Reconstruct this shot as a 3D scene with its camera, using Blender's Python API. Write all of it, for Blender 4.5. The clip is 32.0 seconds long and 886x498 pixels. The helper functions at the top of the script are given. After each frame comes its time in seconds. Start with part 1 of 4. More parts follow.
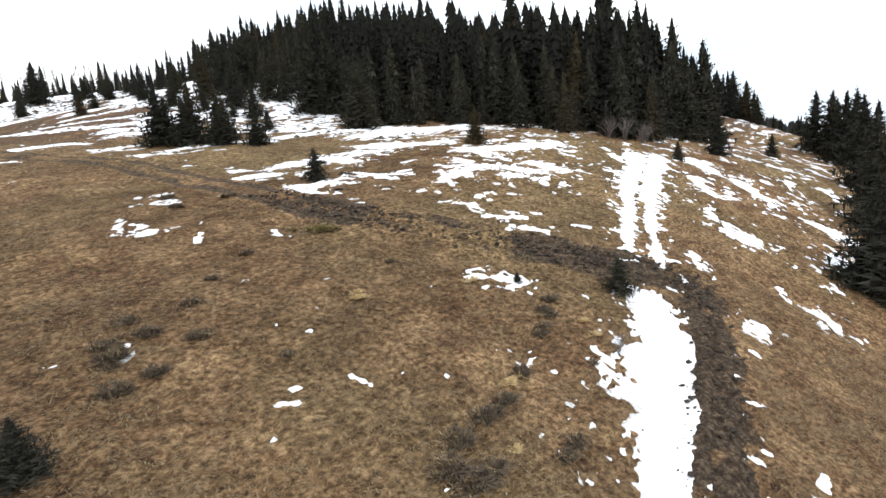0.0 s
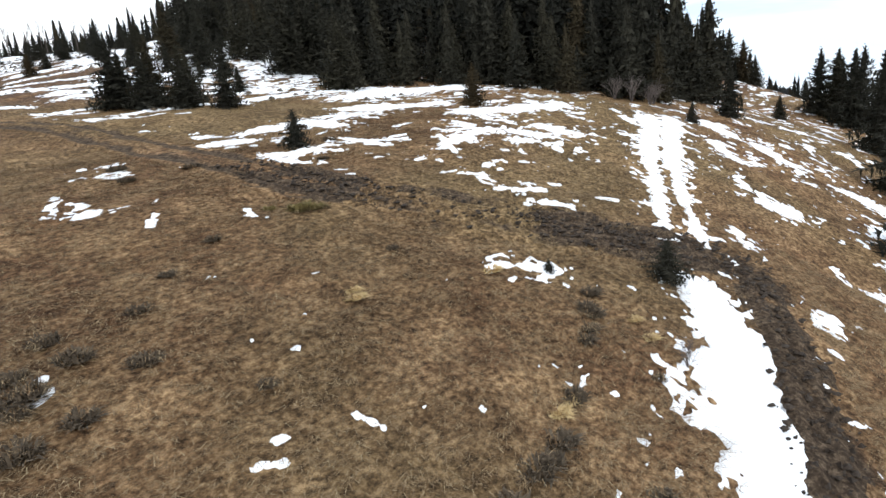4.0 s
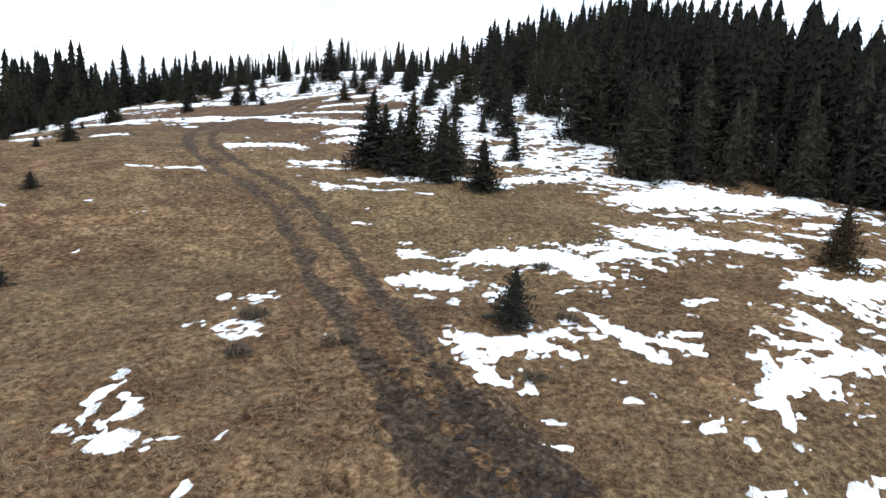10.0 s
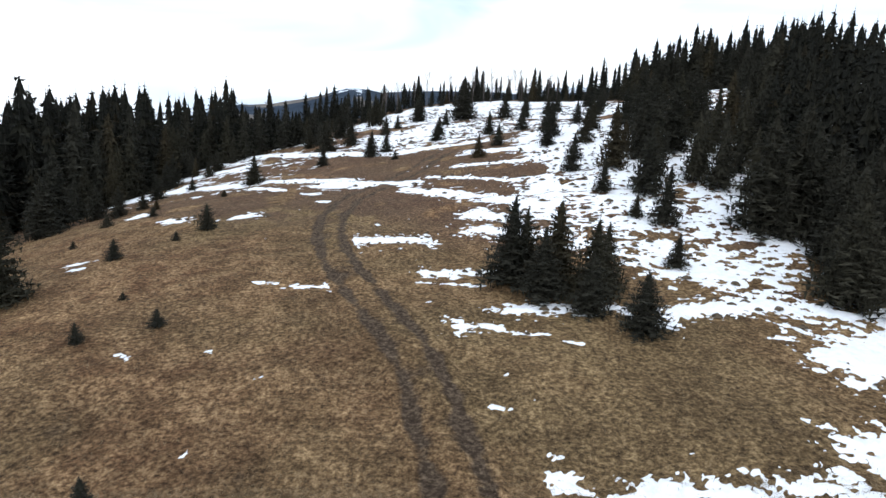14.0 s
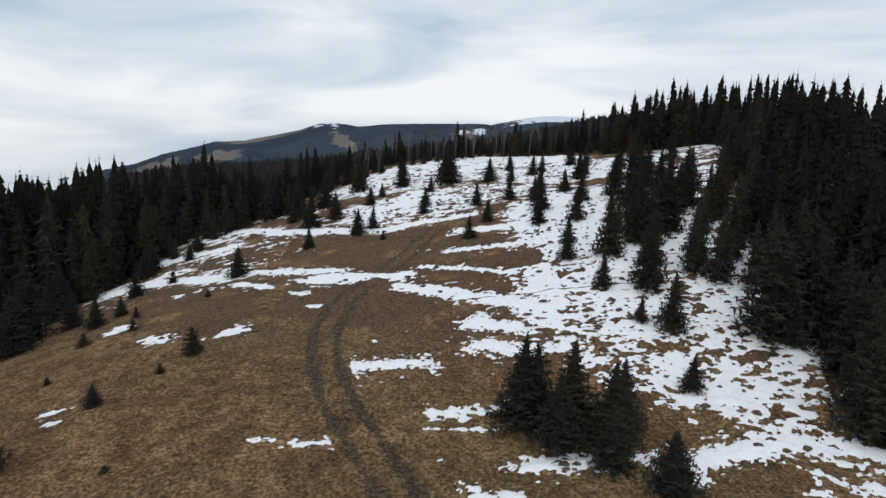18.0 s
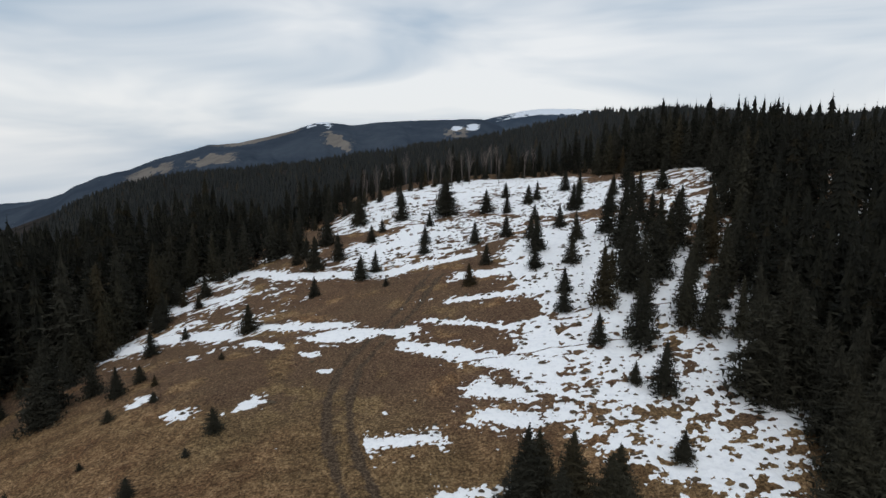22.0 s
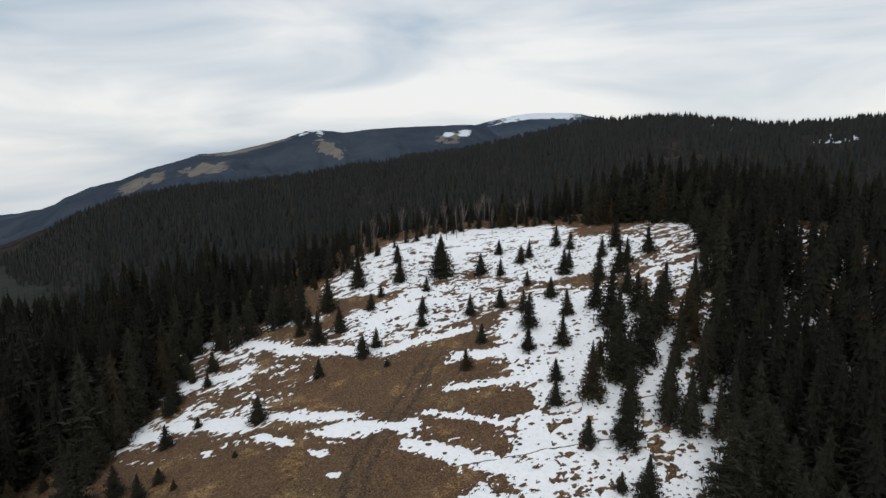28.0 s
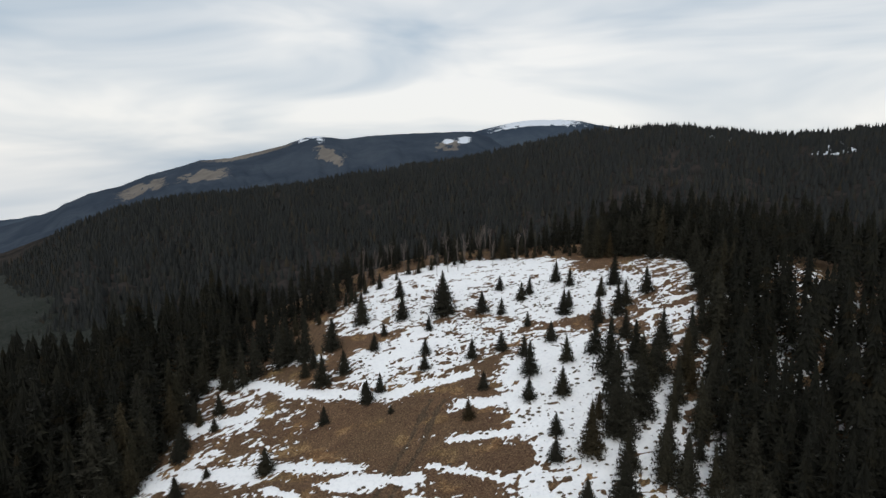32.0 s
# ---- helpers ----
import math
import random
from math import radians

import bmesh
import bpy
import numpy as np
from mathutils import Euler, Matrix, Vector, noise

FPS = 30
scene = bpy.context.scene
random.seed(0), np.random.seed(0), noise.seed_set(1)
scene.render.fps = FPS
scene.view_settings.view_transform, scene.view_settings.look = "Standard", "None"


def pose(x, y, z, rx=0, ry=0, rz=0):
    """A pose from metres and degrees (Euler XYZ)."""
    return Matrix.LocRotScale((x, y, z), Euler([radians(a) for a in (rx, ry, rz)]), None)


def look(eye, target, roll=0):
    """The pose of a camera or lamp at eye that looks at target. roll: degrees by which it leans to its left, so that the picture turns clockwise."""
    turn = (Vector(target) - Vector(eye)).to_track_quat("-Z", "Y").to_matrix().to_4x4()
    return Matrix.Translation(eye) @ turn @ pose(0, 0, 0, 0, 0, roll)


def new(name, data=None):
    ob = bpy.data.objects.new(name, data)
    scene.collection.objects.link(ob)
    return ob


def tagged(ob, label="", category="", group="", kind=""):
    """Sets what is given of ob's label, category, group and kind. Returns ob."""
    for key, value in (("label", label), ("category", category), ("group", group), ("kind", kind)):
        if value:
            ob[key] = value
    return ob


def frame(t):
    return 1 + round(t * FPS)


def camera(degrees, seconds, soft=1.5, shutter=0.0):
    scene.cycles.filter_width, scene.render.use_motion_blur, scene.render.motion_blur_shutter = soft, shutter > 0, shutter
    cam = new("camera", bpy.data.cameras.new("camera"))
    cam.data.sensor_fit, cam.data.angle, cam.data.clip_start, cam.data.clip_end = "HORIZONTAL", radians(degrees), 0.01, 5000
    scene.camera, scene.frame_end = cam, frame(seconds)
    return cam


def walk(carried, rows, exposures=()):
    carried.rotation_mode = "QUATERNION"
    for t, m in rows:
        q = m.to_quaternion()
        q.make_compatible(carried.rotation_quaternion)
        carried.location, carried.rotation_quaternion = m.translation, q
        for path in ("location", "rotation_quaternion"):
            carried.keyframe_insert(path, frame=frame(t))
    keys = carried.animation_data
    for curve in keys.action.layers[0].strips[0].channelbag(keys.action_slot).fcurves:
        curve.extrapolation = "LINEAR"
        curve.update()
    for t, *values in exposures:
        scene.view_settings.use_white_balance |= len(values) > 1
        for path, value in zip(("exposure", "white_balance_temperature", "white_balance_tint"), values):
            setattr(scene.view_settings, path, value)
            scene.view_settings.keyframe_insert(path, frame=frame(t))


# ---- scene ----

PATH = [
    (0, (-16.19, -25.66, 5.80), (-9.708, -18.253, 4.023), -5.27),
    (0.5, (-16.20, -25.59, 5.70), (-9.313, -18.609, 3.762), -6.09),
    (1, (-16.51, -25.33, 5.44), (-10.013, -18.292, 2.571), -3.99),
    (1.5, (-16.49, -24.85, 5.57), (-10.202, -17.572, 2.847), -5.67),
    (2, (-16.08, -24.36, 5.60), (-9.543, -17.148, 3.291), -5.26),
    (2.5, (-15.65, -23.76, 5.60), (-9.013, -16.648, 3.302), -6.91),
    (3, (-15.22, -23.11, 5.60), (-8.570, -15.972, 3.382), -6.53),
    (3.5, (-14.73, -22.47, 5.62), (-8.110, -15.358, 3.260), -5.72),
    (5.5, (-12.29, -19.85, 5.82), (-5.681, -12.716, 3.474), -5.31),
    (6, (-11.55, -19.14, 6.34), (-4.927, -11.978, 4.143), -4.89),
    (6.5, (-10.89, -18.51, 7.01), (-4.192, -11.372, 4.948), -4.78),
    (7, (-10.30, -17.87, 7.71), (-3.701, -10.652, 5.642), -6.27),
    (7.5, (-9.60, -17.35, 8.36), (-2.882, -10.268, 6.200), -5.33),
    (8, (-8.91, -16.81, 8.90), (-2.181, -9.741, 6.740), -4.79),
    (8.5, (-8.46, -16.07, 9.20), (-2.207, -8.578, 7.011), -2.30),
    (9, (-7.82, -15.20, 9.25), (-2.848, -6.764, 7.200), 0.09),
    (9.5, (-6.91, -14.51, 9.58), (-3.353, -5.467, 7.228), 2.88),
    (10, (-6.53, -12.61, 9.71), (-3.837, -3.167, 7.832), 3.76),
    (10.5, (-6.08, -11.82, 10.06), (-3.911, -2.275, 8.013), 4.34),
    (11, (-6.22, -11.25, 10.57), (-5.268, -1.543, 8.354), 5.44),
    (11.5, (-6.02, -10.53, 11.15), (-5.658, -0.751, 9.087), 5.47),
    (12, (-5.98, -9.81, 12.11), (-5.360, -0.004, 10.262), 6.28),
    (12.5, (-6.08, -9.16, 12.93), (-5.272, 0.621, 11.015), 4.88),
    (13, (-6.38, -8.41, 13.76), (-5.776, 1.353, 11.680), 4.85),
    (13.5, (-6.57, -7.60, 14.59), (-6.161, 2.185, 12.561), 5.22),
    (14, (-6.74, -6.87, 15.41), (-6.120, 2.919, 13.444), 3.68),
    (14.5, (-7.01, -6.20, 16.03), (-6.327, 3.552, 13.953), 4.37),
    (15, (-7.24, -5.50, 16.88), (-6.571, 4.268, 14.857), 4.54),
    (15.5, (-7.29, -5.09, 17.60), (-6.683, 4.738, 15.881), 3.43),
    (17.5, (-8.12, -4.13, 19.83), (-6.929, 5.706, 18.511), 2.22),
    (18, (-8.18, -4.07, 20.63), (-7.226, 5.776, 19.174), 2.16),
    (18.5, (-8.31, -4.18, 21.26), (-7.250, 5.674, 19.914), 1.87),
    (19, (-8.46, -4.26, 21.92), (-7.446, 5.585, 20.510), 1.70),
    (19.5, (-8.54, -4.44, 22.63), (-7.542, 5.394, 21.105), 1.77),
    (20, (-8.61, -4.58, 23.36), (-7.681, 5.248, 21.749), 2.08),
    (20.5, (-8.64, -4.79, 24.05), (-7.683, 5.049, 22.525), 2.40),
    (21, (-8.68, -5.09, 24.91), (-7.677, 4.763, 23.511), 0.67),
    (21.5, (-8.72, -5.21, 25.72), (-7.728, 4.628, 24.244), 0.06),
    (22, (-8.80, -5.44, 26.56), (-7.801, 4.390, 25.024), 0.39),
    (22.5, (-8.86, -5.75, 27.38), (-7.829, 4.103, 26.009), 1.08),
    (23, (-9.05, -6.04, 28.23), (-7.975, 3.814, 26.911), -1.37),
    (23.5, (-9.13, -6.36, 28.97), (-8.084, 3.514, 27.777), -0.82),
    (24, (-9.19, -6.55, 29.86), (-8.135, 3.313, 28.593), -0.89),
    (24.5, (-9.26, -6.58, 30.64), (-8.168, 3.266, 29.270), -0.40),
    (25, (-9.19, -6.62, 31.50), (-8.117, 3.229, 30.105), -0.40),
    (25.5, (-9.27, -6.84, 32.30), (-8.157, 2.996, 30.899), -0.34),
    (27.5, (-9.38, -7.41, 35.55), (-8.277, 2.426, 34.140), -0.52),
    (28, (-9.45, -7.59, 36.43), (-8.339, 2.238, 34.957), -0.39),
    (28.5, (-9.42, -7.74, 37.24), (-8.309, 2.090, 35.792), -0.47),
    (29, (-9.45, -7.92, 38.32), (-8.323, 1.906, 36.845), -0.06),
    (29.5, (-9.49, -8.15, 39.41), (-8.378, 1.674, 37.909), 0.08),
    (30, (-9.49, -8.17, 40.42), (-8.363, 1.611, 38.692), 0.98),
    (30.5, (-9.68, -8.41, 41.20), (-8.484, 1.405, 39.727), -0.03),
    (31, (-9.84, -8.40, 41.62), (-8.627, 1.419, 40.182), -0.14),
    (31.5, (-9.94, -8.47, 41.87), (-8.870, 1.372, 40.451), -0.17),
    (32, (-9.95, -8.47, 42.16), (-8.827, 1.365, 40.778), -0.26),
]

# Seconds, stops, kelvin and tint: the camera closes down as more sky comes into view.
EXPOSURES = [(0, 0.22, 6350, 10), (3, 0.04, 6300, 10), (5, 0.09, 6100, 10), (9, 0.09, 5900, 10), (12, 0.0, 5900, 10), (15, -0.36, 6000, 10), (17.5, -0.78, 6250, 10), (20, -0.97, 6250, 10), (25, -0.94, 6450, 10), (28, -0.9, 6500, 10), (32, -0.87, 6550, 10)]

cam = camera(74.0, 32.0)
walk(cam, [(t, look(eye, target, roll)) for t, eye, target, roll in PATH], EXPOSURES)

# ---------------------------------------------------------------- light
SUN_EL, SUN_AZ = 38, 200
sun = new("sun", bpy.data.lights.new("sun", "SUN"))
sun.data.energy, sun.data.angle, sun.data.color = 1.3, radians(14), (1.0, 0.96, 0.9)
sun.matrix_world = look((0, 0, 0), (-math.sin(radians(SUN_AZ)), -math.cos(radians(SUN_AZ)), -math.tan(radians(SUN_EL))))

world = bpy.data.worlds.new("world")
scene.world = world
world.use_nodes = True
wn, wl = world.node_tree.nodes, world.node_tree.links
wn.clear()
w_out, w_bg = wn.new("ShaderNodeOutputWorld"), wn.new("ShaderNodeBackground")
w_sky, w_mix, w_ramp = wn.new("ShaderNodeTexSky"), wn.new("ShaderNodeMixRGB"), wn.new("ShaderNodeValToRGB")
w_co, w_map, w_noise = wn.new("ShaderNodeTexCoord"), wn.new("ShaderNodeMapping"), wn.new("ShaderNodeTexNoise")
w_sky.sky_type, w_sky.sun_disc = "NISHITA", False
w_sky.sun_elevation, w_sky.sun_rotation = radians(SUN_EL), radians(SUN_AZ)
w_sky.dust_density = 3.0
w_scale = wn.new("ShaderNodeMixRGB")
w_scale.blend_type, w_scale.inputs[0].default_value, w_scale.inputs[2].default_value = "MULTIPLY", 1.0, (0.1, 0.1, 0.1, 1)
w_map.inputs["Scale"].default_value = (1.6, 1.6, 7.5)
w_map.inputs["Rotation"].default_value = (0.03, -0.05, 0.4)
w_noise.inputs["Scale"].default_value, w_noise.inputs["Detail"].default_value, w_noise.inputs["Roughness"].default_value = 1.2, 4, 0.5
w_noise.inputs["Distortion"].default_value = 0.6
w_ramp.color_ramp.elements[0].position, w_ramp.color_ramp.elements[0].color = 0.34, (0.58, 0.69, 0.8, 1)
w_ramp.color_ramp.elements[1].position, w_ramp.color_ramp.elements[1].color = 0.62, (1.12, 1.12, 1.10, 1)
w_mix.inputs[0].default_value = 0.86
w_bg.inputs["Strength"].default_value = 1.6
wl.new(w_co.outputs["Generated"], w_map.inputs["Vector"])
wl.new(w_map.outputs["Vector"], w_noise.inputs["Vector"])
wl.new(w_noise.outputs["Fac"], w_ramp.inputs["Fac"])
wl.new(w_sky.outputs["Color"], w_scale.inputs[1])
wl.new(w_scale.outputs["Color"], w_mix.inputs[1])
wl.new(w_ramp.outputs["Color"], w_mix.inputs[2])
wl.new(w_mix.outputs["Color"], w_bg.inputs["Color"])
wl.new(w_bg.outputs["Background"], w_out.inputs["Surface"])

# ---------------------------------------------------------------- materials


def material(name, rough=0.9, spec=0.2):
    m = bpy.data.materials.new(name)
    m.use_nodes = True
    bsdf = m.node_tree.nodes["Principled BSDF"]
    bsdf.inputs["Roughness"].default_value = rough
    bsdf.inputs["Specular IOR Level"].default_value = spec
    return m, m.node_tree.nodes, m.node_tree.links, bsdf


def noise_node(nodes, links, co, scale, detail=5, rough=0.6, stretch=None):
    n = nodes.new("ShaderNodeTexNoise")
    n.inputs["Scale"].default_value, n.inputs["Detail"].default_value, n.inputs["Roughness"].default_value = scale, detail, rough
    if stretch:
        mp = nodes.new("ShaderNodeMapping")
        mp.inputs["Scale"].default_value = stretch
        links.new(co, mp.inputs["Vector"])
        co = mp.outputs["Vector"]
    links.new(co, n.inputs["Vector"])
    return n.outputs["Fac"]


def ramp_node(nodes, links, fac, *stops):
    r = nodes.new("ShaderNodeValToRGB")
    e = r.color_ramp.elements
    while len(e) < len(stops):
        e.new(0.5)
    for el, (p, c) in zip(e, stops):
        el.position, el.color = p, (*c, 1)
    links.new(fac, r.inputs["Fac"])
    return r.outputs["Color"]


def mix_node(nodes, links, fac, a, b, kind="MIX"):
    m = nodes.new("ShaderNodeMixRGB")
    m.blend_type = kind
    for sock, v in zip(m.inputs, (fac, a, b)):
        if isinstance(v, (int, float)):
            sock.default_value = v
        elif isinstance(v, tuple):
            sock.default_value = (*v, 1)
        else:
            links.new(v, sock)
    return m.outputs["Color"]


def bump_node(nodes, links, bsdf, height, strength, dist):
    b = nodes.new("ShaderNodeBump")
    b.inputs["Strength"].default_value, b.inputs["Distance"].default_value = strength, dist
    links.new(height, b.inputs["Height"])
    links.new(b.outputs["Normal"], bsdf.inputs["Normal"])


def ground_material():
    m, n, l, bsdf = material("dry_grass_ground", 0.95, 0.1)
    co = n.new("ShaderNodeTexCoord").outputs["Object"]
    big = noise_node(n, l, co, 0.07, 4)
    mid = noise_node(n, l, co, 0.55, 6, 0.65)
    fine = noise_node(n, l, co, 5.0, 10, 0.76, (1.05, 1.2, 1.0))
    straw = ramp_node(n, l, fine, (0.37, (0.049, 0.030, 0.017)), (0.49, (0.227, 0.137, 0.069)), (0.61, (0.515, 0.349, 0.188)))
    brown = ramp_node(n, l, fine, (0.375, (0.037, 0.022, 0.013)), (0.5, (0.144, 0.080, 0.040)), (0.62, (0.301, 0.175, 0.093)))
    green = ramp_node(n, l, fine, (0.375, (0.046, 0.034, 0.018)), (0.5, (0.176, 0.123, 0.060)), (0.62, (0.407, 0.297, 0.155)))
    a = mix_node(n, l, ramp_node(n, l, mid, (0.42, (0, 0, 0)), (0.6, (1, 1, 1))), straw, brown)
    a = mix_node(n, l, ramp_node(n, l, big, (0.45, (0, 0, 0)), (0.62, (0.8, 0.8, 0.8))), a, green)
    clump = noise_node(n, l, co, 1.7, 5, 0.65)
    a = mix_node(n, l, 1.0, a, ramp_node(n, l, clump, (0.36, (0.66, 0.64, 0.63)), (0.64, (1.25, 1.25, 1.25))), "MULTIPLY")
    sward = noise_node(n, l, co, 0.22, 5, 0.6)
    a = mix_node(n, l, 1.0, a, ramp_node(n, l, sward, (0.38, (0.76, 0.75, 0.75)), (0.6, (1.13, 1.13, 1.13))), "MULTIPLY")
    heath_at = n.new("ShaderNodeAttribute")
    heath_at.attribute_name = "heath"
    heath = ramp_node(n, l, fine, (0.34, (0.026, 0.016, 0.011)), (0.5, (0.098, 0.060, 0.041)), (0.66, (0.24, 0.158, 0.105)))
    a = mix_node(n, l, heath_at.outputs["Fac"], a, heath)
    dirt_at = n.new("ShaderNodeAttribute")
    dirt_at.attribute_name = "mud"
    dirt = ramp_node(n, l, fine, (0.34, (0.018, 0.0125, 0.009)), (0.5, (0.076, 0.053, 0.035)), (0.64, (0.21, 0.155, 0.105)))
    edge = n.new("ShaderNodeMath")
    edge.operation = "MULTIPLY_ADD"
    l.new(mid, edge.inputs[0])
    edge.inputs[1].default_value = 1.2
    l.new(dirt_at.outputs["Fac"], edge.inputs[2])
    a = mix_node(n, l, ramp_node(n, l, edge.outputs[0], (0.78, (0, 0, 0)), (1.28, (1, 1, 1))), a, dirt)
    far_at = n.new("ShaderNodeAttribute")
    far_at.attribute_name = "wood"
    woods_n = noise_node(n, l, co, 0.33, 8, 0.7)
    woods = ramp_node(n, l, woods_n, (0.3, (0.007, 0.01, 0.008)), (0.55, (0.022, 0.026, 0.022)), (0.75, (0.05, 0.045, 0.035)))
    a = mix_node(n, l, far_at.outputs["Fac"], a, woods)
    l.new(a, bsdf.inputs["Base Color"])
    h = n.new("ShaderNodeMath")
    h.operation = "ADD"
    l.new(fine, h.inputs[0])
    l.new(clump, h.inputs[1])
    bump_node(n, l, bsdf, h.outputs[0], 1.0, 0.19)
    return m


def simple_material(name, dark, light, scale, rough=0.9, bump=0.3, dist=0.02, per_object=0.0, detail=6):
    m, n, l, bsdf = material(name, rough)
    co = n.new("ShaderNodeTexCoord").outputs["Object"]
    f = noise_node(n, l, co, scale, detail, 0.65)
    c = ramp_node(n, l, f, (0.32, dark), (0.68, light))
    if per_object:
        info = n.new("ShaderNodeObjectInfo")
        r = ramp_node(n, l, info.outputs["Random"], (0.0, (1 - per_object,) * 3), (1.0, (1 + per_object, 1 + per_object, 1 + per_object)))
        c = mix_node(n, l, 1.0, c, r, "MULTIPLY")
    l.new(c, bsdf.inputs["Base Color"])
    bump_node(n, l, bsdf, f, bump, dist)
    return m


def needle_material(name, dark, light, island=False):
    m, n, l, bsdf = material(name, 0.85, 0.15)
    co = n.new("ShaderNodeTexCoord").outputs["Object"]
    f = noise_node(n, l, co, 7.0, 4, 0.7)
    c = ramp_node(n, l, f, (0.3, dark), (0.7, light))
    if island:
        r = n.new("ShaderNodeNewGeometry").outputs["Random Per Island"]
    else:
        r = n.new("ShaderNodeObjectInfo").outputs["Random"]
    tint = ramp_node(n, l, r, (0.0, (0.8, 0.82, 0.82)), (0.5, (1.0, 1.0, 1.0)), (0.9, (1.15, 1.1, 0.95)), (1.0, (1.5, 1.15, 0.8)))
    c = mix_node(n, l, 1.0, c, tint, "MULTIPLY")
    l.new(c, bsdf.inputs["Base Color"])
    return m


def snow_material():
    m, n, l, bsdf = material("old_snow", 0.75, 0.3)
    co = n.new("ShaderNodeTexCoord").outputs["Object"]
    f = noise_node(n, l, co, 2.2, 8, 0.7)
    g = noise_node(n, l, co, 14.0, 4, 0.7)
    c = ramp_node(n, l, f, (0.25, (0.66, 0.69, 0.74)), (0.5, (0.84, 0.86, 0.89)))
    l.new(c, bsdf.inputs["Base Color"])
    h = n.new("ShaderNodeMath")
    h.operation = "MULTIPLY_ADD"
    l.new(g, h.inputs[0])
    h.inputs[1].default_value = 0.3
    l.new(f, h.inputs[2])
    bump_node(n, l, bsdf, h.outputs[0], 0.6, 0.08)
    return m


def mountain_material():
    """Distant slopes: dark woods, bare pasture and old snow, shared out by attributes; the far woods have haze painted
    in.
    """
    m, n, l, bsdf = material("distant_slopes", 1.0, 0.0)
    co = n.new("ShaderNodeTexCoord").outputs["Object"]
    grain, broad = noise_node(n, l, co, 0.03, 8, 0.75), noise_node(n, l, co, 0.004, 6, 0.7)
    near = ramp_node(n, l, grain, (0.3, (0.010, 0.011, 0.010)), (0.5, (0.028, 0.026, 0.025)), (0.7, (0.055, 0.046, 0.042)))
    # Blue-grey air haze painted into the base colour of the remote ridges.
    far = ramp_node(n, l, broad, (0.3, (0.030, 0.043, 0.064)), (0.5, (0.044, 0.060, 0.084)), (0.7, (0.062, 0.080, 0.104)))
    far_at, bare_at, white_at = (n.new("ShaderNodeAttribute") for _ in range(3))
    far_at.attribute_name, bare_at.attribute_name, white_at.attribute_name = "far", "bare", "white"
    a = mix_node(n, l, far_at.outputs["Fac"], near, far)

    def broken(fac, noise):
        m1 = n.new("ShaderNodeMath")
        m1.operation = "MULTIPLY_ADD"
        l.new(noise, m1.inputs[0])
        m1.inputs[1].default_value = 1.4
        l.new(fac, m1.inputs[2])
        return ramp_node(n, l, m1.outputs[0], (0.0, (0, 0, 0)), (0.98, (0, 0, 0)), (1.0, (1, 1, 1)))

    half = n.new("ShaderNodeMath")
    half.operation, half.inputs[1].default_value = "MULTIPLY", 0.6
    l.new(bare_at.outputs["Fac"], half.inputs[0])
    whole = n.new("ShaderNodeMath")
    whole.operation, whole.inputs[1].default_value = "MULTIPLY", 0.6
    l.new(white_at.outputs["Fac"], whole.inputs[0])
    a = mix_node(n, l, broken(half.outputs[0], grain), a, ramp_node(n, l, broad, (0.35, (0.10, 0.092, 0.086)), (0.65, (0.19, 0.175, 0.16))))
    a = mix_node(n, l, broken(whole.outputs[0], grain), a, (0.6, 0.65, 0.72))
    l.new(a, bsdf.inputs["Base Color"])
    return m


GROUND = ground_material()
MOUNTAIN = mountain_material()
SNOW = snow_material()
BARK = simple_material("spruce_bark", (0.05, 0.04, 0.033), (0.13, 0.11, 0.095), 12, 0.95, 0.6)
GREY_BARK = simple_material("grey_twigs", (0.07, 0.055, 0.05), (0.17, 0.145, 0.13), 9, 0.95, 0.4)
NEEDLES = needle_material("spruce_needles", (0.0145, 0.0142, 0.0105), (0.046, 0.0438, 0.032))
# Same spruce at under half the brightness, for the massed woods.
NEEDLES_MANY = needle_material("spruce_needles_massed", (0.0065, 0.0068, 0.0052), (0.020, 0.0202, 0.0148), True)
# Crowns across the valley: a slight haze is painted in as paler, bluer needles.
HAZY_NEEDLES = needle_material("hazy_needles", (0.014, 0.017, 0.018), (0.036, 0.038, 0.038), True)
MUD = simple_material("wet_mud", (0.012, 0.009, 0.007), (0.07, 0.052, 0.038), 4.0, 0.75, 1.0, 0.16, detail=9)
GRAVEL = simple_material("gravel_road", (0.2, 0.188, 0.16), (0.37, 0.355, 0.315), 2.5, 0.95, 0.5, 0.04)

HEATH = simple_material("dark_heath", (0.04, 0.031, 0.022), (0.13, 0.1, 0.068), 5, 0.95, 0.3)


def straw_material():
    m, n, l, bsdf = material("straw", 0.9, 0.15)
    r = n.new("ShaderNodeNewGeometry").outputs["Random Per Island"]
    c = ramp_node(n, l, r, (0.0, (0.097, 0.065, 0.037)), (0.5, (0.210, 0.145, 0.081)), (0.85, (0.328, 0.238, 0.139)), (1.0, (0.378, 0.298, 0.176)))
    l.new(c, bsdf.inputs["Base Color"])
    return m


STRAW = straw_material()

# ---------------------------------------------------------------- the lie of the land


def lattice(ix, iy, seed):
    h = (ix.astype(np.int64) * 374761393 + iy.astype(np.int64) * 668265263 + seed * 974634777) & 0xFFFFFFFF
    h = ((h ^ (h >> 13)) * 1274126177) & 0xFFFFFFFF
    return ((h ^ (h >> 16)) & 0xFFFFFF) / float(0xFFFFFF)


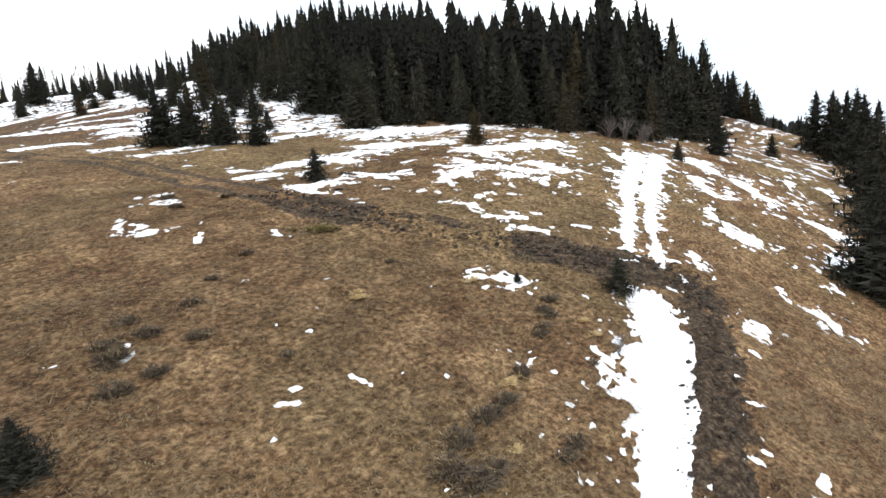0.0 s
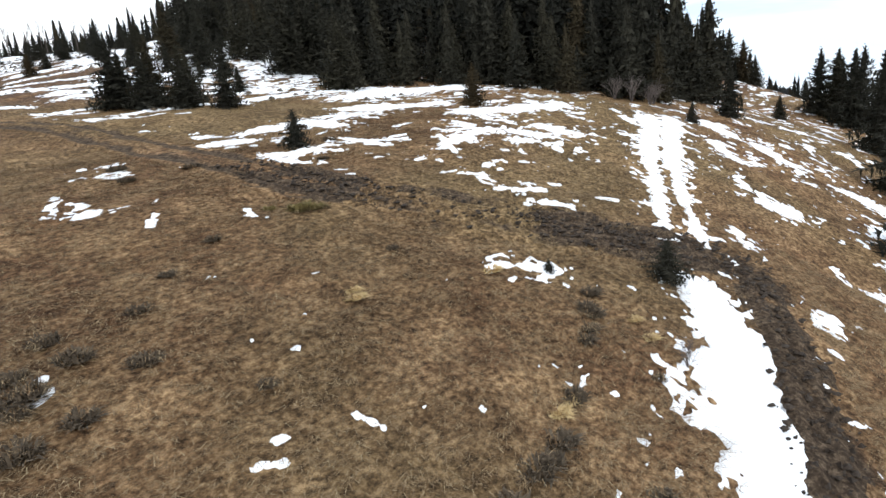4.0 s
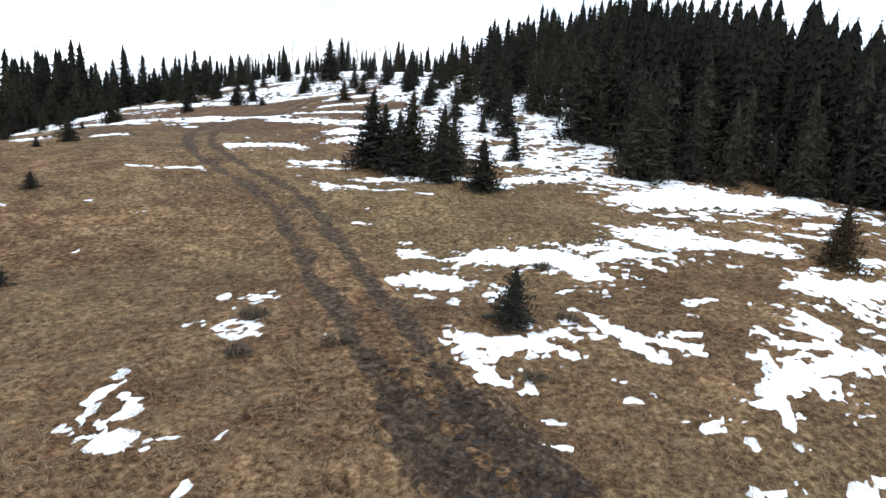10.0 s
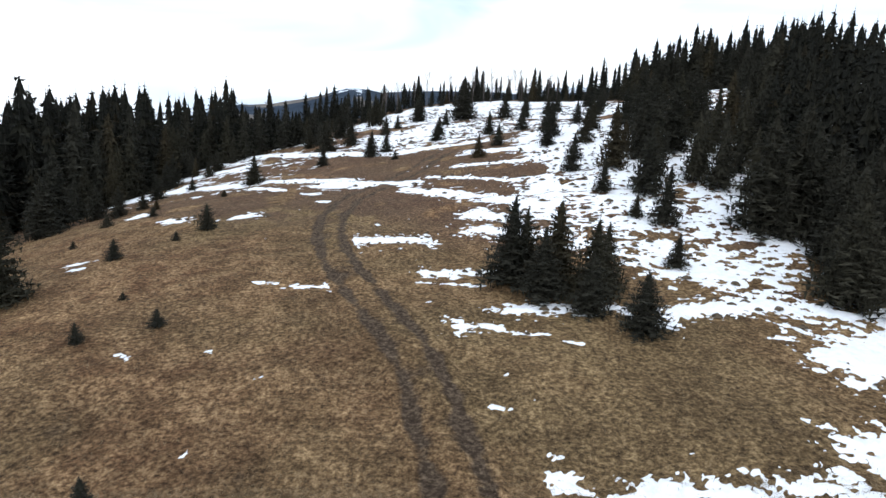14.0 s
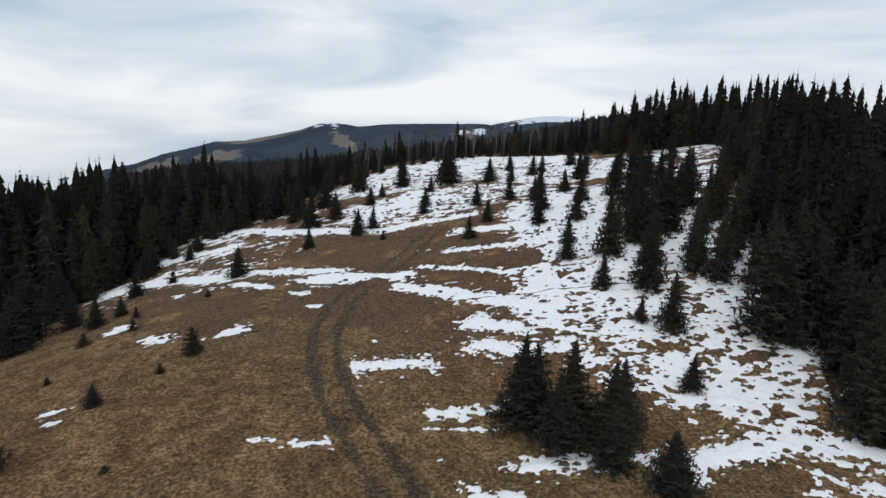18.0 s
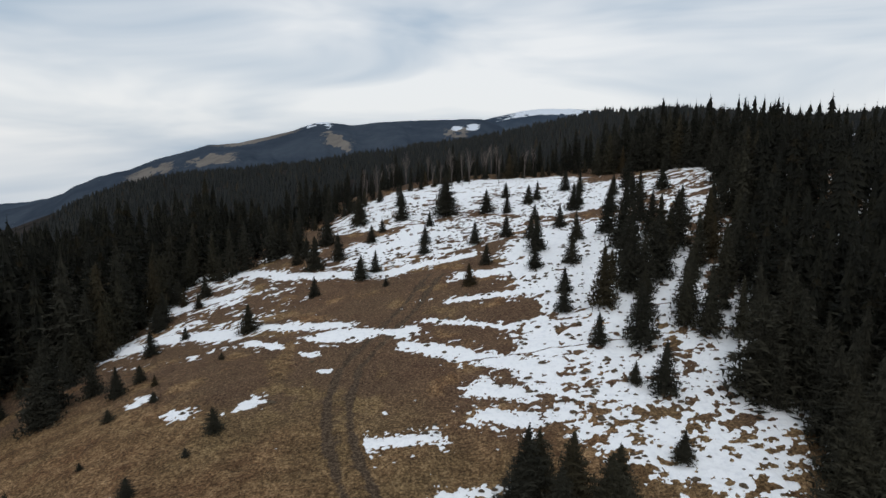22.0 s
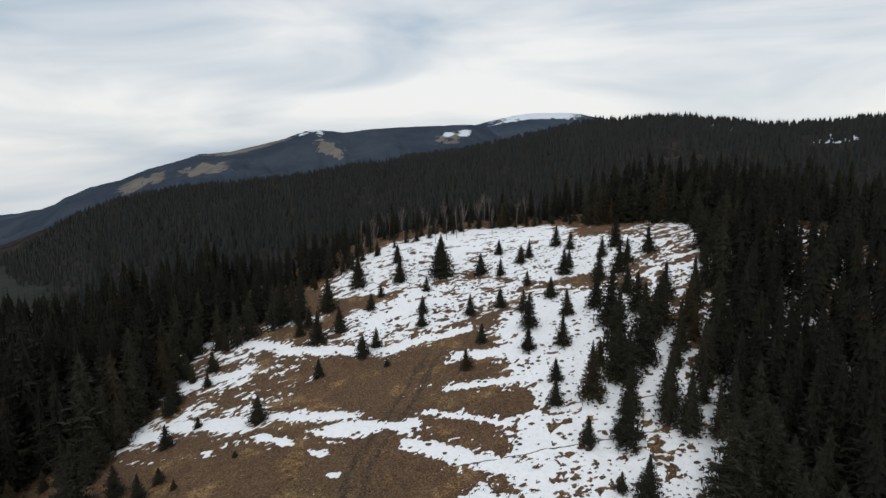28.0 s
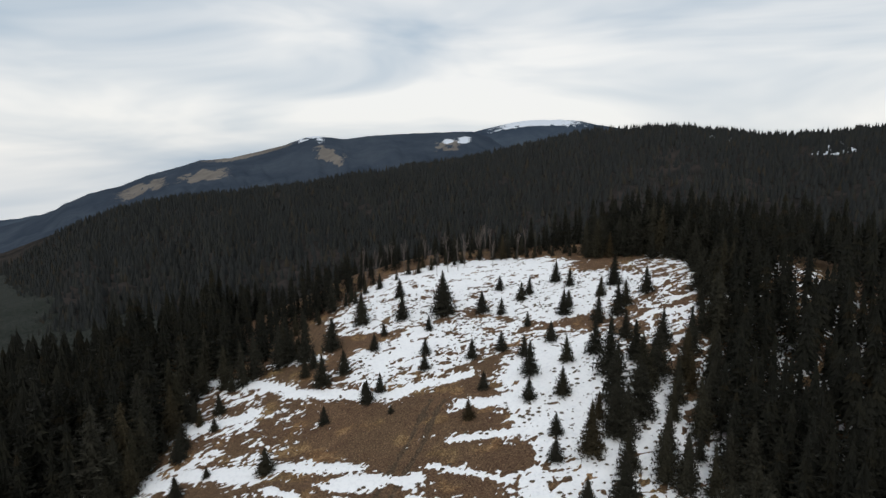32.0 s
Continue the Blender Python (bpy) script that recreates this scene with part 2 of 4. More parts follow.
def vnoise(x, y, seed=0):
    x, y = np.asarray(x, float), np.asarray(y, float)
    ix, iy = np.floor(x), np.floor(y)
    fx, fy = x - ix, y - iy
    fx, fy = fx * fx * (3 - 2 * fx), fy * fy * (3 - 2 * fy)
    a, b = lattice(ix, iy, seed), lattice(ix + 1, iy, seed)
    c, d = lattice(ix, iy + 1, seed), lattice(ix + 1, iy + 1, seed)
    return (a * (1 - fx) + b * fx) * (1 - fy) + (c * (1 - fx) + d * fx) * fy


def fbm(x, y, seed=0, octaves=4, gain=0.5):
    """Noise of several scales, about 0 to 1."""
    out, amp, total = 0, 1.0, 0.0
    for k in range(octaves):
        out = out + amp * vnoise(x * 2**k, y * 2**k, seed + 17 * k)
        total += amp
        amp *= gain
    return out / total


def smooth(a, b, v):
    u = np.clip((v - a) / (b - a), 0, 1)
    return u * u * (3 - 2 * u)


# Rises and hollows of the hill: a sloping plane, and the heights of broad swells on an even grid.
PLANE = (-3.51, 5.18, 9.10)
SWELLS = [
    1.14, 1.43, 1.01, 0.19, -0.67, -1.07, -0.82, -1.27, -1.73, -1.29,
    2.21, 2.14, 1.54, 1.37, 1.71, 1.38, 0.66, 0.81, -1.03, -1.81,
    1.76, 1.49, 1.20, 2.07, 1.75, 0.80, 0.22, 1.24, 0.50, -0.22,
    0.21, 2.04, 1.24, 1.28, 0.94, 0.69, 0.88, 1.03, 1.11, 1.25,
    -1.80, 1.81, 1.82, 0.46, 1.46, 1.97, 1.34, 0.57, 0.59, 1.16,
    -2.19, 0.60, 1.59, 0.25, 1.19, 1.63, 1.39, 0.95, 0.30, 0.40,
    -1.50, 0.04, 1.18, 0.64, 0.57, 1.02, 2.26, 2.34, 1.17, 0.50,
    -1.64, -0.98, -0.09, -0.07, 0.01, 1.06, 2.42, 2.28, 1.25, 0.52,
    -1.76, -1.59, -1.29, -1.43, -1.42, -0.73, 0.05, 0.40, 0.07, -0.18,
]
SWELL_XS, SWELL_YS, SWELL_R = range(-52, 77, 16), range(-28, 117, 16), 15.0


def ground_z(x, y):
    x, y = np.asarray(x, float), np.asarray(y, float)
    z = PLANE[0] + PLANE[1] * x / 50 + PLANE[2] * y / 50
    for i, cx in enumerate(SWELL_XS):
        gx = np.exp(-((x - cx) ** 2) / (2 * SWELL_R**2))
        for j, cy in enumerate(SWELL_YS):
            z = z + SWELLS[len(SWELL_YS) * i + j] * gx * np.exp(-((y - cy) ** 2) / (2 * SWELL_R**2))
    z = z + 0.22 * (fbm(x * 0.6, y * 0.6, 3, 2) - 0.5) + 0.35 * (fbm(x * 0.12, y * 0.12, 5, 2) - 0.5)
    dist, away = np.hypot(x, y), np.hypot(x - 8, y - 45)
    off = smooth(80, 150, away)
    z = z * (1 - off) + (-62.0 + 12 * (fbm(x / 60, y / 60, 11, 4) - 0.5)) * off
    return z - 12.0 * smooth(420, 900, dist) - 700.0 * smooth(600, 4000, dist)


def gz(x, y):
    return float(ground_z(np.array([x]), np.array([y]))[0])


def mesh_from(name, verts, faces, mat, smooth_shade=True):
    me = bpy.data.meshes.new(name)
    verts, faces = np.asarray(verts, np.float32), np.asarray(faces, np.int32)
    k = faces.shape[1]
    me.vertices.add(len(verts))
    me.vertices.foreach_set("co", verts.ravel())
    me.loops.add(faces.size)
    me.loops.foreach_set("vertex_index", faces.ravel())
    me.polygons.add(len(faces))
    me.polygons.foreach_set("loop_start", np.arange(0, faces.size, k, dtype=np.int32))
    me.polygons.foreach_set("loop_total", np.full(len(faces), k, np.int32))
    me.polygons.foreach_set("use_smooth", np.full(len(faces), smooth_shade))
    me.materials.append(mat)
    me.update(calc_edges=True)
    me.validate()
    return me


def grid_faces(nx, ny):
    i, j = np.meshgrid(np.arange(nx - 1), np.arange(ny - 1), indexing="ij")
    a = (i * ny + j).ravel()
    return np.stack([a, a + ny, a + ny + 1, a + 1], 1)


def along(points, x, y):
    """Distance from a line of points, and how far along it."""
    best, where, run = np.full(np.shape(x), 1e9), np.zeros(np.shape(x)), 0.0
    for (x0, y0), (x1, y1) in zip(points[:-1], points[1:]):
        length = math.hypot(x1 - x0, y1 - y0)
        u = np.clip(((x - x0) * (x1 - x0) + (y - y0) * (y1 - y0)) / length**2, 0, 1)
        d = np.hypot(x - x0 - u * (x1 - x0), y - y0 - u * (y1 - y0))
        where = np.where(d < best, run + u * length, where)
        best = np.minimum(best, d)
        run += length
    return best, where


# The cart track up the meadow, the churned turn below it, the snowed lane, and the gravel road.
TRACK_LINE = [
    (-1.9, -4.1), (-3, -1.3), (-4, 4.1), (-4.9, 9.6), (-6.2, 15.6), (-8.6, 21.6), (-10.8, 27.3), (-12, 33.9),
    (-11.8, 40.7), (-9.9, 45.6), (-7.1, 51.7), (-4.5, 57.8), (-2.3, 62.9),
]
MUD_FOOT = [
    (-9.2, -22.8), (-4.6, -20.6), (-1.1, -19.1), (1.2, -18.2), (4.1, -16.7), (6.4, -15.3), (8.2, -14.1),
]
MUD_BEND = [
    (7.7, -13.9), (5.8, -12.3), (4, -10.7), (1.8, -8.7),
]
EARTH_LINE = [
    (2.6, -9.5), (0.9, -7.7), (-0.7, -5.6), (-2.2, -3.4),
]
MUD_TOP = [
    (-1.1, -5.2), (-2.2, -3.4), (-2.9, -1.5), (-3.4, 0.7),
]
ROAD_LINE = [
    (31.2, -17.9), (19.5, -21), (10.5, -23.1), (5, -24), (0, -24.6), (-4.2, -25.4), (-12.9, -28.3), (-31.2, -36.6),
    (-52, -46.8),
]

CLEARING = [
    (-31, 8), (-44.5, 52), (-41, 50.4), (-38, 50), (-37.6, 57), (-36.4, 67.3), (-33.6, 71.3), (-40.5, 82.3),
    (-29, 78.2), (-20.9, 80.8), (-24, 91), (-14, 103), (-4, 110), (12, 114), (28, 112), (40, 103),
    (44, 90), (40.5, 77.6), (34.4, 69.7), (29, 60.9), (16.6, 42.2), (15.8, 37.3), (19.5, 38), (16.1, 31.4),
    (18.4, 27.7), (17, 25.2), (16.5, 20.5), (24.1, 18.1), (27.2, 12.7), (29.3, 6.4), (32.2, 2.3), (43.6, 1.2),
    (54, 4.2), (64, 14), (80, 20), (96, 14), (96, -8), (70, -23), (47.2, -25), (32.1, -22),
    (22.3, -25), (5.5, -44.8), (-35.7, -67.7), (-62.5, -39.3), (-46, -7.5),
]


def inside(poly, x, y):
    x, y = np.asarray(x, float), np.asarray(y, float)
    odd = np.zeros(x.shape, bool)
    for (x0, y0), (x1, y1) in zip(poly, poly[1:] + poly[:1]):
        if y0 != y1:
            odd ^= ((y0 > y) != (y1 > y)) & (x < (x1 - x0) * (y - y0) / (y1 - y0) + x0)
    return odd


def steps(lo, hi, step, reach, grow, back):
    mid = list(np.arange(lo, hi + 1e-6, step))
    d, right, left = step, [], []
    p = mid[-1]
    while p < reach:
        d *= grow if p < 420 else 1.25
        p += d
        right.append(p)
    d, p = step, lo
    while p > -reach:
        d *= back if p > -420 else 1.25
        p -= d
        left.append(p)
    return np.array(left[::-1] + mid + right)


def heath_share(x, y):
    """How far red-brown heath takes the place of grass on the upper meadow."""
    return 0.75 * smooth(28, 36, y + 0.3 * x + 9 * (fbm(x / 6, y / 6, 27, 3) - 0.5)) * smooth(0.35, 0.5, fbm(x / 2.5, y / 2.5, 29, 3) + 0.08)


def build_ground():
    xs, ys = steps(-44, 44, 0.42, 4700, 1.032, 1.032), steps(-28, 106, 0.42, 4700, 1.03, 1.09)
    x, y = (v.ravel() for v in np.meshgrid(xs, ys, indexing="ij"))
    z = ground_z(x, y)
    me = mesh_from("ground", np.stack([x, y, z], 1), grid_faces(len(xs), len(ys)), GROUND)
    mud = np.maximum.reduce([np.clip(1.0 - along(p, x, y)[0] / r, 0, 1) * k for p, r, k in ((MUD_FOOT, 1.5, 0.5), (MUD_BEND, 2.6, 0.42), (EARTH_LINE, 2.4, 0.25), (MUD_TOP, 2.2, 0.3), (TRACK_LINE, 1.6, 0.12))])
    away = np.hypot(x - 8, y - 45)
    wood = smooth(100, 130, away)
    heath = heath_share(x, y) * (1 - smooth(95, 110, away))
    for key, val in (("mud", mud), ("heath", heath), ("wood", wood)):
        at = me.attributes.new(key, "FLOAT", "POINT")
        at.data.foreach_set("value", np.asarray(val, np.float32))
    return tagged(new("ground", me), "hillside meadow of matted dry brown grass among wooded hills", "ground", kind="structure")


ground = build_ground()


# ---------------------------------------------------------------- the hills beyond
# Skylines: bearing from straight ahead (degrees to the right) and elevation of the crest, from a place high over the meadow.
LOOKOUT = (-9.7, -8.4, 41.2)
NEAR_RIDGE = [(-75, -16), (-50, -13), (-38, -10.5), (-30.5, -8.0), (-26.5, -5.1), (-22.3, -3.4), (-17.9, -2.6), (-13.2, -2.2), (-8.2, -1.8), (-3, -0.9), (2.4, -0.1), (7.8, 0.6), (13.2, 1.7),
              (18.4, 2.8), (21, 3.3), (23.5, 3.4), (28.3, 3.4), (30.6, 3.1), (35, 2.5), (38.7, 2.5), (43.4, 2.8), (55, 1.5), (75, -4)]
FAR_RIDGE = [(-75, -10), (-45, -9), (-36, -7.3), (-30.3, -5.4), (-28, -4.1), (-26.3, -2.9), (-24.3, -2.0), (-22.2, -1.5), (-20, -0.6), (-17.8, 0.0), (-15.7, 0.7), (-13.1, 0.9), (-10.6, 1.5), (-8.1, 2.15),
             (-6.8, 2.7), (-5.5, 2.95), (-4.5, 2.85), (-2.9, 2.65), (-0.3, 3.0), (2.4, 3.15), (7.8, 3.35), (9.4, 3.35), (11, 2.85), (13.2, 1.3), (20, -1), (40, -4), (75, -8)]
SNOW_PEAK = [(0, -3), (6, 1.5), (9.4, 3.3), (11.6, 3.8), (13.2, 4.15), (14.7, 4.34), (17.4, 4.36), (19.4, 4.2), (21, 3.8), (22.5, 3.55), (26, 2.9), (32, 0), (40, -4)]
HAZY_HILLS = [(-75, -3.4), (-50, -3.6), (-40, -3.5), (-34, -4.1), (-30.1, -3.95), (-27.9, -3.65), (-26.4, -3.85), (-20, -5), (-12, -6)]


def hill(name, label, table, crest, foot, foot_z, far, rough, seed):
    """A long ridge seen across the valley, on a fan of bearings; its crest lies at one distance. far is its share of
    painted haze.
    """
    az_t, el_t = zip(*table)
    az, u = np.arange(az_t[0], az_t[-1], 0.16), np.concatenate([np.linspace(0, 1, 64), [1.08, 1.25]])
    a, k = np.meshgrid(az, u, indexing="ij")
    bend = crest * (1 + 0.05 * (fbm(a / 6, 0 * a, seed, 3) - 0.5))
    r = foot + (bend - foot) * k
    top = LOOKOUT[2] + bend * np.tan(np.radians(np.interp(a, az_t, el_t) + 0.09 * (fbm(a * 1.3, 0 * a, seed + 5, 3, 0.6) - 0.5)))
    x, y = LOOKOUT[0] + r * np.sin(np.radians(a)), LOOKOUT[1] + r * np.cos(np.radians(a))
    rise = np.where(k <= 1, smooth(0, 1, k) * 0.55 + 0.45 * k, 1 - (k - 1) * 1.6)
    spurs = fbm(a / 3.2 + 0.8 * k, k * 2.2, seed + 9, 4, 0.55) - 0.5
    z = foot_z + (top - foot_z) * rise + rough * spurs * np.clip(4 * k * (1 - k), 0, 1)
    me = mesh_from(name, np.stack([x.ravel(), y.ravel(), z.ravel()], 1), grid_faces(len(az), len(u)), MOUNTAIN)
    drop = np.interp(a, az_t, el_t) - np.degrees(np.arctan2(z - LOOKOUT[2], r))
    n1 = fbm(a * 1.1, drop * 2.2, seed + 13, 4, 0.6)

    def patch(at, wide, low, high):
        return np.clip(1.25 - np.abs(a - at) / wide, 0, 1) * smooth(low - 0.2, low, drop) * (1 - smooth(high, high + 0.25, drop)) * (k < 1.01)

    bare, white = np.zeros_like(a), np.zeros_like(a)
    if name == "wooded_mountain":
        for spot in ((-20.5, 2.2, 0.55, 1.3), (-15.5, 2.4, 0.9, 1.7), (-4.3, 1.6, 0.9, 2.4), (7.0, 1.4, 0.9, 1.7)):
            bare = np.maximum(bare, patch(*spot) * smooth(0.3, 0.5, n1))
        bare = np.maximum(bare, patch(-11.5, 4.5, -0.1, 0.18))
        white = np.maximum(patch(-5.9, 1.3, 0.05, 0.5), np.maximum(patch(8.6, 0.7, 0.6, 1.0), 0.85 * patch(7.0, 0.7, 0.75, 1.0))) * smooth(0.35, 0.5, n1)
    if name == "snowy_peak":
        white = patch(15.6, 4.6, -0.2, 0.42) * smooth(0.28, 0.46, n1 + 0.35 * smooth(0.5, 0.0, drop))
    if name == "wooded_hill":
        white = 0.8 * np.maximum(patch(31.5, 2.2, 0.25, 0.75), patch(40.0, 1.8, 0.6, 1.5)) * smooth(0.42, 0.56, n1)
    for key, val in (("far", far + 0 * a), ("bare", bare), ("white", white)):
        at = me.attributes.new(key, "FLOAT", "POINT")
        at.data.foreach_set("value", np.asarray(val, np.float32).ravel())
    tagged(new(name, me), label, "hill", kind="structure")


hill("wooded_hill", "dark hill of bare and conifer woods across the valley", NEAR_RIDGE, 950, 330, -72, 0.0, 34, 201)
hill("wooded_mountain", "long wooded mountain in blue-grey haze with pale pastures below its crest", FAR_RIDGE, 3000, 1300, -190, 0.85, 120, 221)
hill("snowy_peak", "bare summit in blue haze streaked with old snow", SNOW_PEAK, 3900, 2900, -60, 1.0, 60, 241)
hill("blue_hills", "faint hills in blue haze far down the valley", HAZY_HILLS, 4500, 3600, -420, 1.0, 40, 261)
# ---------------------------------------------------------------- snow left in patches
# Strips of old snow: both ends and the half width.
DRIFTS_LANE = [
    (25.7, -1.5, 16.1, -6.4, 0.55), (16.1, -6.4, 8.5, -10.8, 0.32), (8.5, -10.8, 6, -12.8, 0.32), (6, -12.8, 6, -14.2, 0.25), (27.8, -2.1, 15.7, -7.9, 0.55), (15.7, -7.9, 10.7, -10.9, 0.28),
    (10.7, -10.9, 7.7, -13, 0.22), (11.2, -12.7, 9.9, -13.6, 0.11), (19.7, -9.6, 18.1, -10.7, 0.2), (17.5, -12.1, 17.4, -13.2, 0.31), (25.5, -5.9, 23.6, -8, 0.44), (30.3, -7, 28.7, -9.9, 0.53),
    (31.7, -2.9, 30.3, -5.4, 0.55),
]
DRIFTS_FOOT = [
    (4.1, -14, 2.9, -15.3, 0.8), (2.4, -15.9, 0.5, -16.9, 0.89), (0.3, -16.8, -1.8, -18.2, 1.13), (-1.8, -18.2, -3.7, -19.2, 0.86), (-3.7, -19.2, -4.9, -19.9, 0.79), (-13.1, -9.5, -12.8, -9.3, 0.08),
    (-12.9, -8.9, -12.8, -8.9, 0.05), (-8.7, -13.1, -8.5, -13.6, 0.09), (-10.3, -12.7, -10.1, -12.8, 0.06), (-10.8, -13.1, -10.4, -13.3, 0.05), (-7.5, -13.6, -7.3, -13.7, 0.04), (-6.5, -14.2, -6.6, -14.4, 0.04),
    (-6.7, -8.4, -6.3, -8.4, 0.05), (-7.7, -9.7, -7.5, -9.9, 0.03), (-9.2, -9.9, -9.1, -10, 0.04), (6.9, -17, 7.1, -17.2, 0.3), (4.8, -17.8, 4.8, -18, 0.13), (-0.6, -20.1, -0.5, -20.2, 0.1),
]
DRIFTS_BANK = [
    (11.3, -12.7, 10.4, -13.5, 0.23), (17.3, -12.2, 18.1, -12.8, 0.54), (12.5, -17.9, 12, -18.7, 0.25), (16.6, -16.8, 17.1, -17.2, 0.2), (-1.4, -21.4, -1.1, -21.6, 0.06), (0.2, -21.3, -0.5, -21.5, 0.1),
    (12.4, -16.3, 12.2, -16.4, 0.16), (-10.3, 0.9, -10.5, -0.2, 0.09), (-9.9, -0.2, -9.7, -0.4, 0.16), (-1.3, -10.5, 0, -11.4, 0.21), (-1.7, -11.2, -0.7, -11.7, 0.14), (22.9, -16, 21.1, -17.4, 0.75),
    (28.3, -13.5, 27.5, -15.7, 0.74),
]
DRIFTS_MID = [
    (4, -6.7, 5.5, -7.1, 0.19), (4, -7.7, 5, -8.8, 0.17), (6.5, -6.8, 7.2, -7.1, 0.12), (7.5, -8.5, 8.1, -8.9, 0.14), (3, -3.8, 3.3, -4.4, 0.12), (3.8, -4.6, 3.9, -5, 0.15),
    (2.9, 2.7, 3.6, 0.7, 0.22), (5.5, -1.2, 7.9, -0.6, 0.32), (8, -0.5, 11.4, -0.3, 0.3), (3, -2.1, 3.2, -2.2, 0.08), (6, -4.1, 6.4, -4.3, 0.1), (14, -0.7, 14.6, -2.8, 0.38),
    (9.8, -2.4, 10.5, -3.1, 0.23), (4.9, 1.7, 5.5, 1.4, 0.12), (4.1, -5.5, 4.2, -5.7, 0.08), (6.9, 6.4, 7.3, 6, 0.14),
]
DRIFTS_SLOPE = [
    (-2.6, 6.4, -1, 6, 0.66), (-4.4, 2.9, -3.5, 2.9, 0.22), (-1.9, 2.4, 0.5, 1.5, 0.29), (-1.6, 1.1, -1.3, 0.1, 0.28), (0.4, 2.1, 2.1, 2.2, 0.2), (3, 2, 4.5, 1.1, 0.18),
    (0.9, 8.3, 4.8, 6.7, 0.56), (4.5, 6.1, 4.7, 5.4, 0.35), (5.6, 7.2, 7.6, 7.7, 0.28), (-2, 9.3, -1.3, 9.2, 0.17), (-8.1, 5.7, -6.9, 5.7, 0.15), (-8.1, 3.5, -7.1, 3.6, 0.16),
    (-10.3, 0.8, -10, 1.6, 0.11), (-9.8, 0.2, -9.6, 0.5, 0.17), (-8.6, -3, -8.2, -2.1, 0.08), (-5.6, -3.3, -5.8, -3.9, 0.1), (-5.5, -4.3, -5.5, -4.4, 0.05), (-0.7, -1.4, -0.1, -1.5, 0.04),
    (-1.1, -2.1, -0.5, -2.3, 0.04),
]
DRIFTS_BROW = [
    (8.9, 9.2, 14.3, 8.1, 0.66), (12.9, 15.7, 23.5, 15.9, 1.18), (18.9, 18.3, 22.7, 14.2, 0.92), (13.1, 4, 21.2, 2.7, 0.79), (7.8, 0.7, 9.6, 0.1, 0.22), (6.6, -1, 7.5, -1.2, 0.3),
    (10.9, -1.1, 12.1, -2.5, 0.4), (3.1, -4, 3.6, -4, 0.13), (3.6, -4.6, 3.9, -4.7, 0.14), (3.6, -6.2, 4.4, -6.6, 0.15), (5.3, -6.2, 5.8, -6.5, 0.12), (5.3, -4.2, 5.6, -4.3, 0.11),
    (7.1, -4.6, 7.9, -4.9, 0.08), (5.7, -1.5, 5, -3, 0.1), (9.3, -2.7, 8.5, -3.8, 0.11), (2.7, -1.7, 3.5, -2.2, 0.07),
]
DRIFTS_TRACK = [
    (-10.3, 30.4, -5.7, 30.6, 0.54), (-5.7, 25.2, -1.6, 25.3, 0.24), (-6.1, 23.8, -2.5, 23.5, 0.11), (-12.2, 22.8, -10.4, 22.9, 0.21), (-14.5, 23.3, -13.5, 23.3, 0.14), (-10.5, 23.7, -9.8, 23.8, 0.11),
    (-1.6, 20.6, 3.9, 20.8, 0.38), (-4.3, 18.6, -2.2, 18.5, 0.22), (-1.6, 18, -0.1, 17.8, 0.1), (0.2, 17.2, 1.2, 17.1, 0.1), (6.7, 20.6, 12.7, 21.4, 0.58), (4.4, 19, 6.2, 19.1, 0.2),
    (-12.9, 14.5, -11.9, 14.4, 0.04), (-18.5, 16.4, -16.9, 15.9, 0.07), (-6.8, 13.4, -6.2, 13.4, 0.08), (-3.5, 12.6, -2.7, 12.6, 0.09), (-25.8, 26.7, -25.1, 26.7, 0.13), (-19, 37.1, -18.2, 37.9, 0.29),
]
DRIFTS_EAST = [
    (1.2, 8.6, 4, 8, 0.42), (3.6, 7, 3.9, 5.5, 0.2), (5.2, 8.1, 7.3, 8.7, 0.23), (7.1, 7.3, 8.5, 7.3, 0.25), (-0.2, 8.4, 0.6, 8.4, 0.17), (12, 16.1, 18.1, 18.2, 0.95),
    (8.6, 10.4, 11.8, 10.1, 0.51), (-1.7, 8.8, -1, 8.6, 0.15), (0, 4.7, 0.7, 4.8, 0.16),
]
DRIFTS_BEND = [
    (-21.2, 54.6, -12.2, 51.5, 0.75), (-14.1, 49.3, -6.9, 47.8, 1.23), (-7, 44.5, 3.7, 37.1, 0.81), (-4.8, 49.4, 2.7, 44.8, 0.34), (-22.5, 51, -18.4, 48.1, 0.39), (-28.6, 40.9, -28.2, 42.3, 0.42),
    (-25, 37.9, -23.3, 37.4, 0.35), (-19.7, 37, -18.5, 38.4, 0.32), (-1.6, 35.6, 0.7, 34.8, 0.88), (-1.7, 32.3, 1, 31.2, 0.75), (-26.4, 28.1, -25.6, 28.2, 0.16), (-31.2, 57, -24.5, 53.7, 0.64),
    (-38.3, 60.4, -34.1, 56.6, 0.52), (-16.3, 46, -14.8, 45.1, 0.26), (-14.1, 41.7, -13.3, 41.6, 0.21),
]
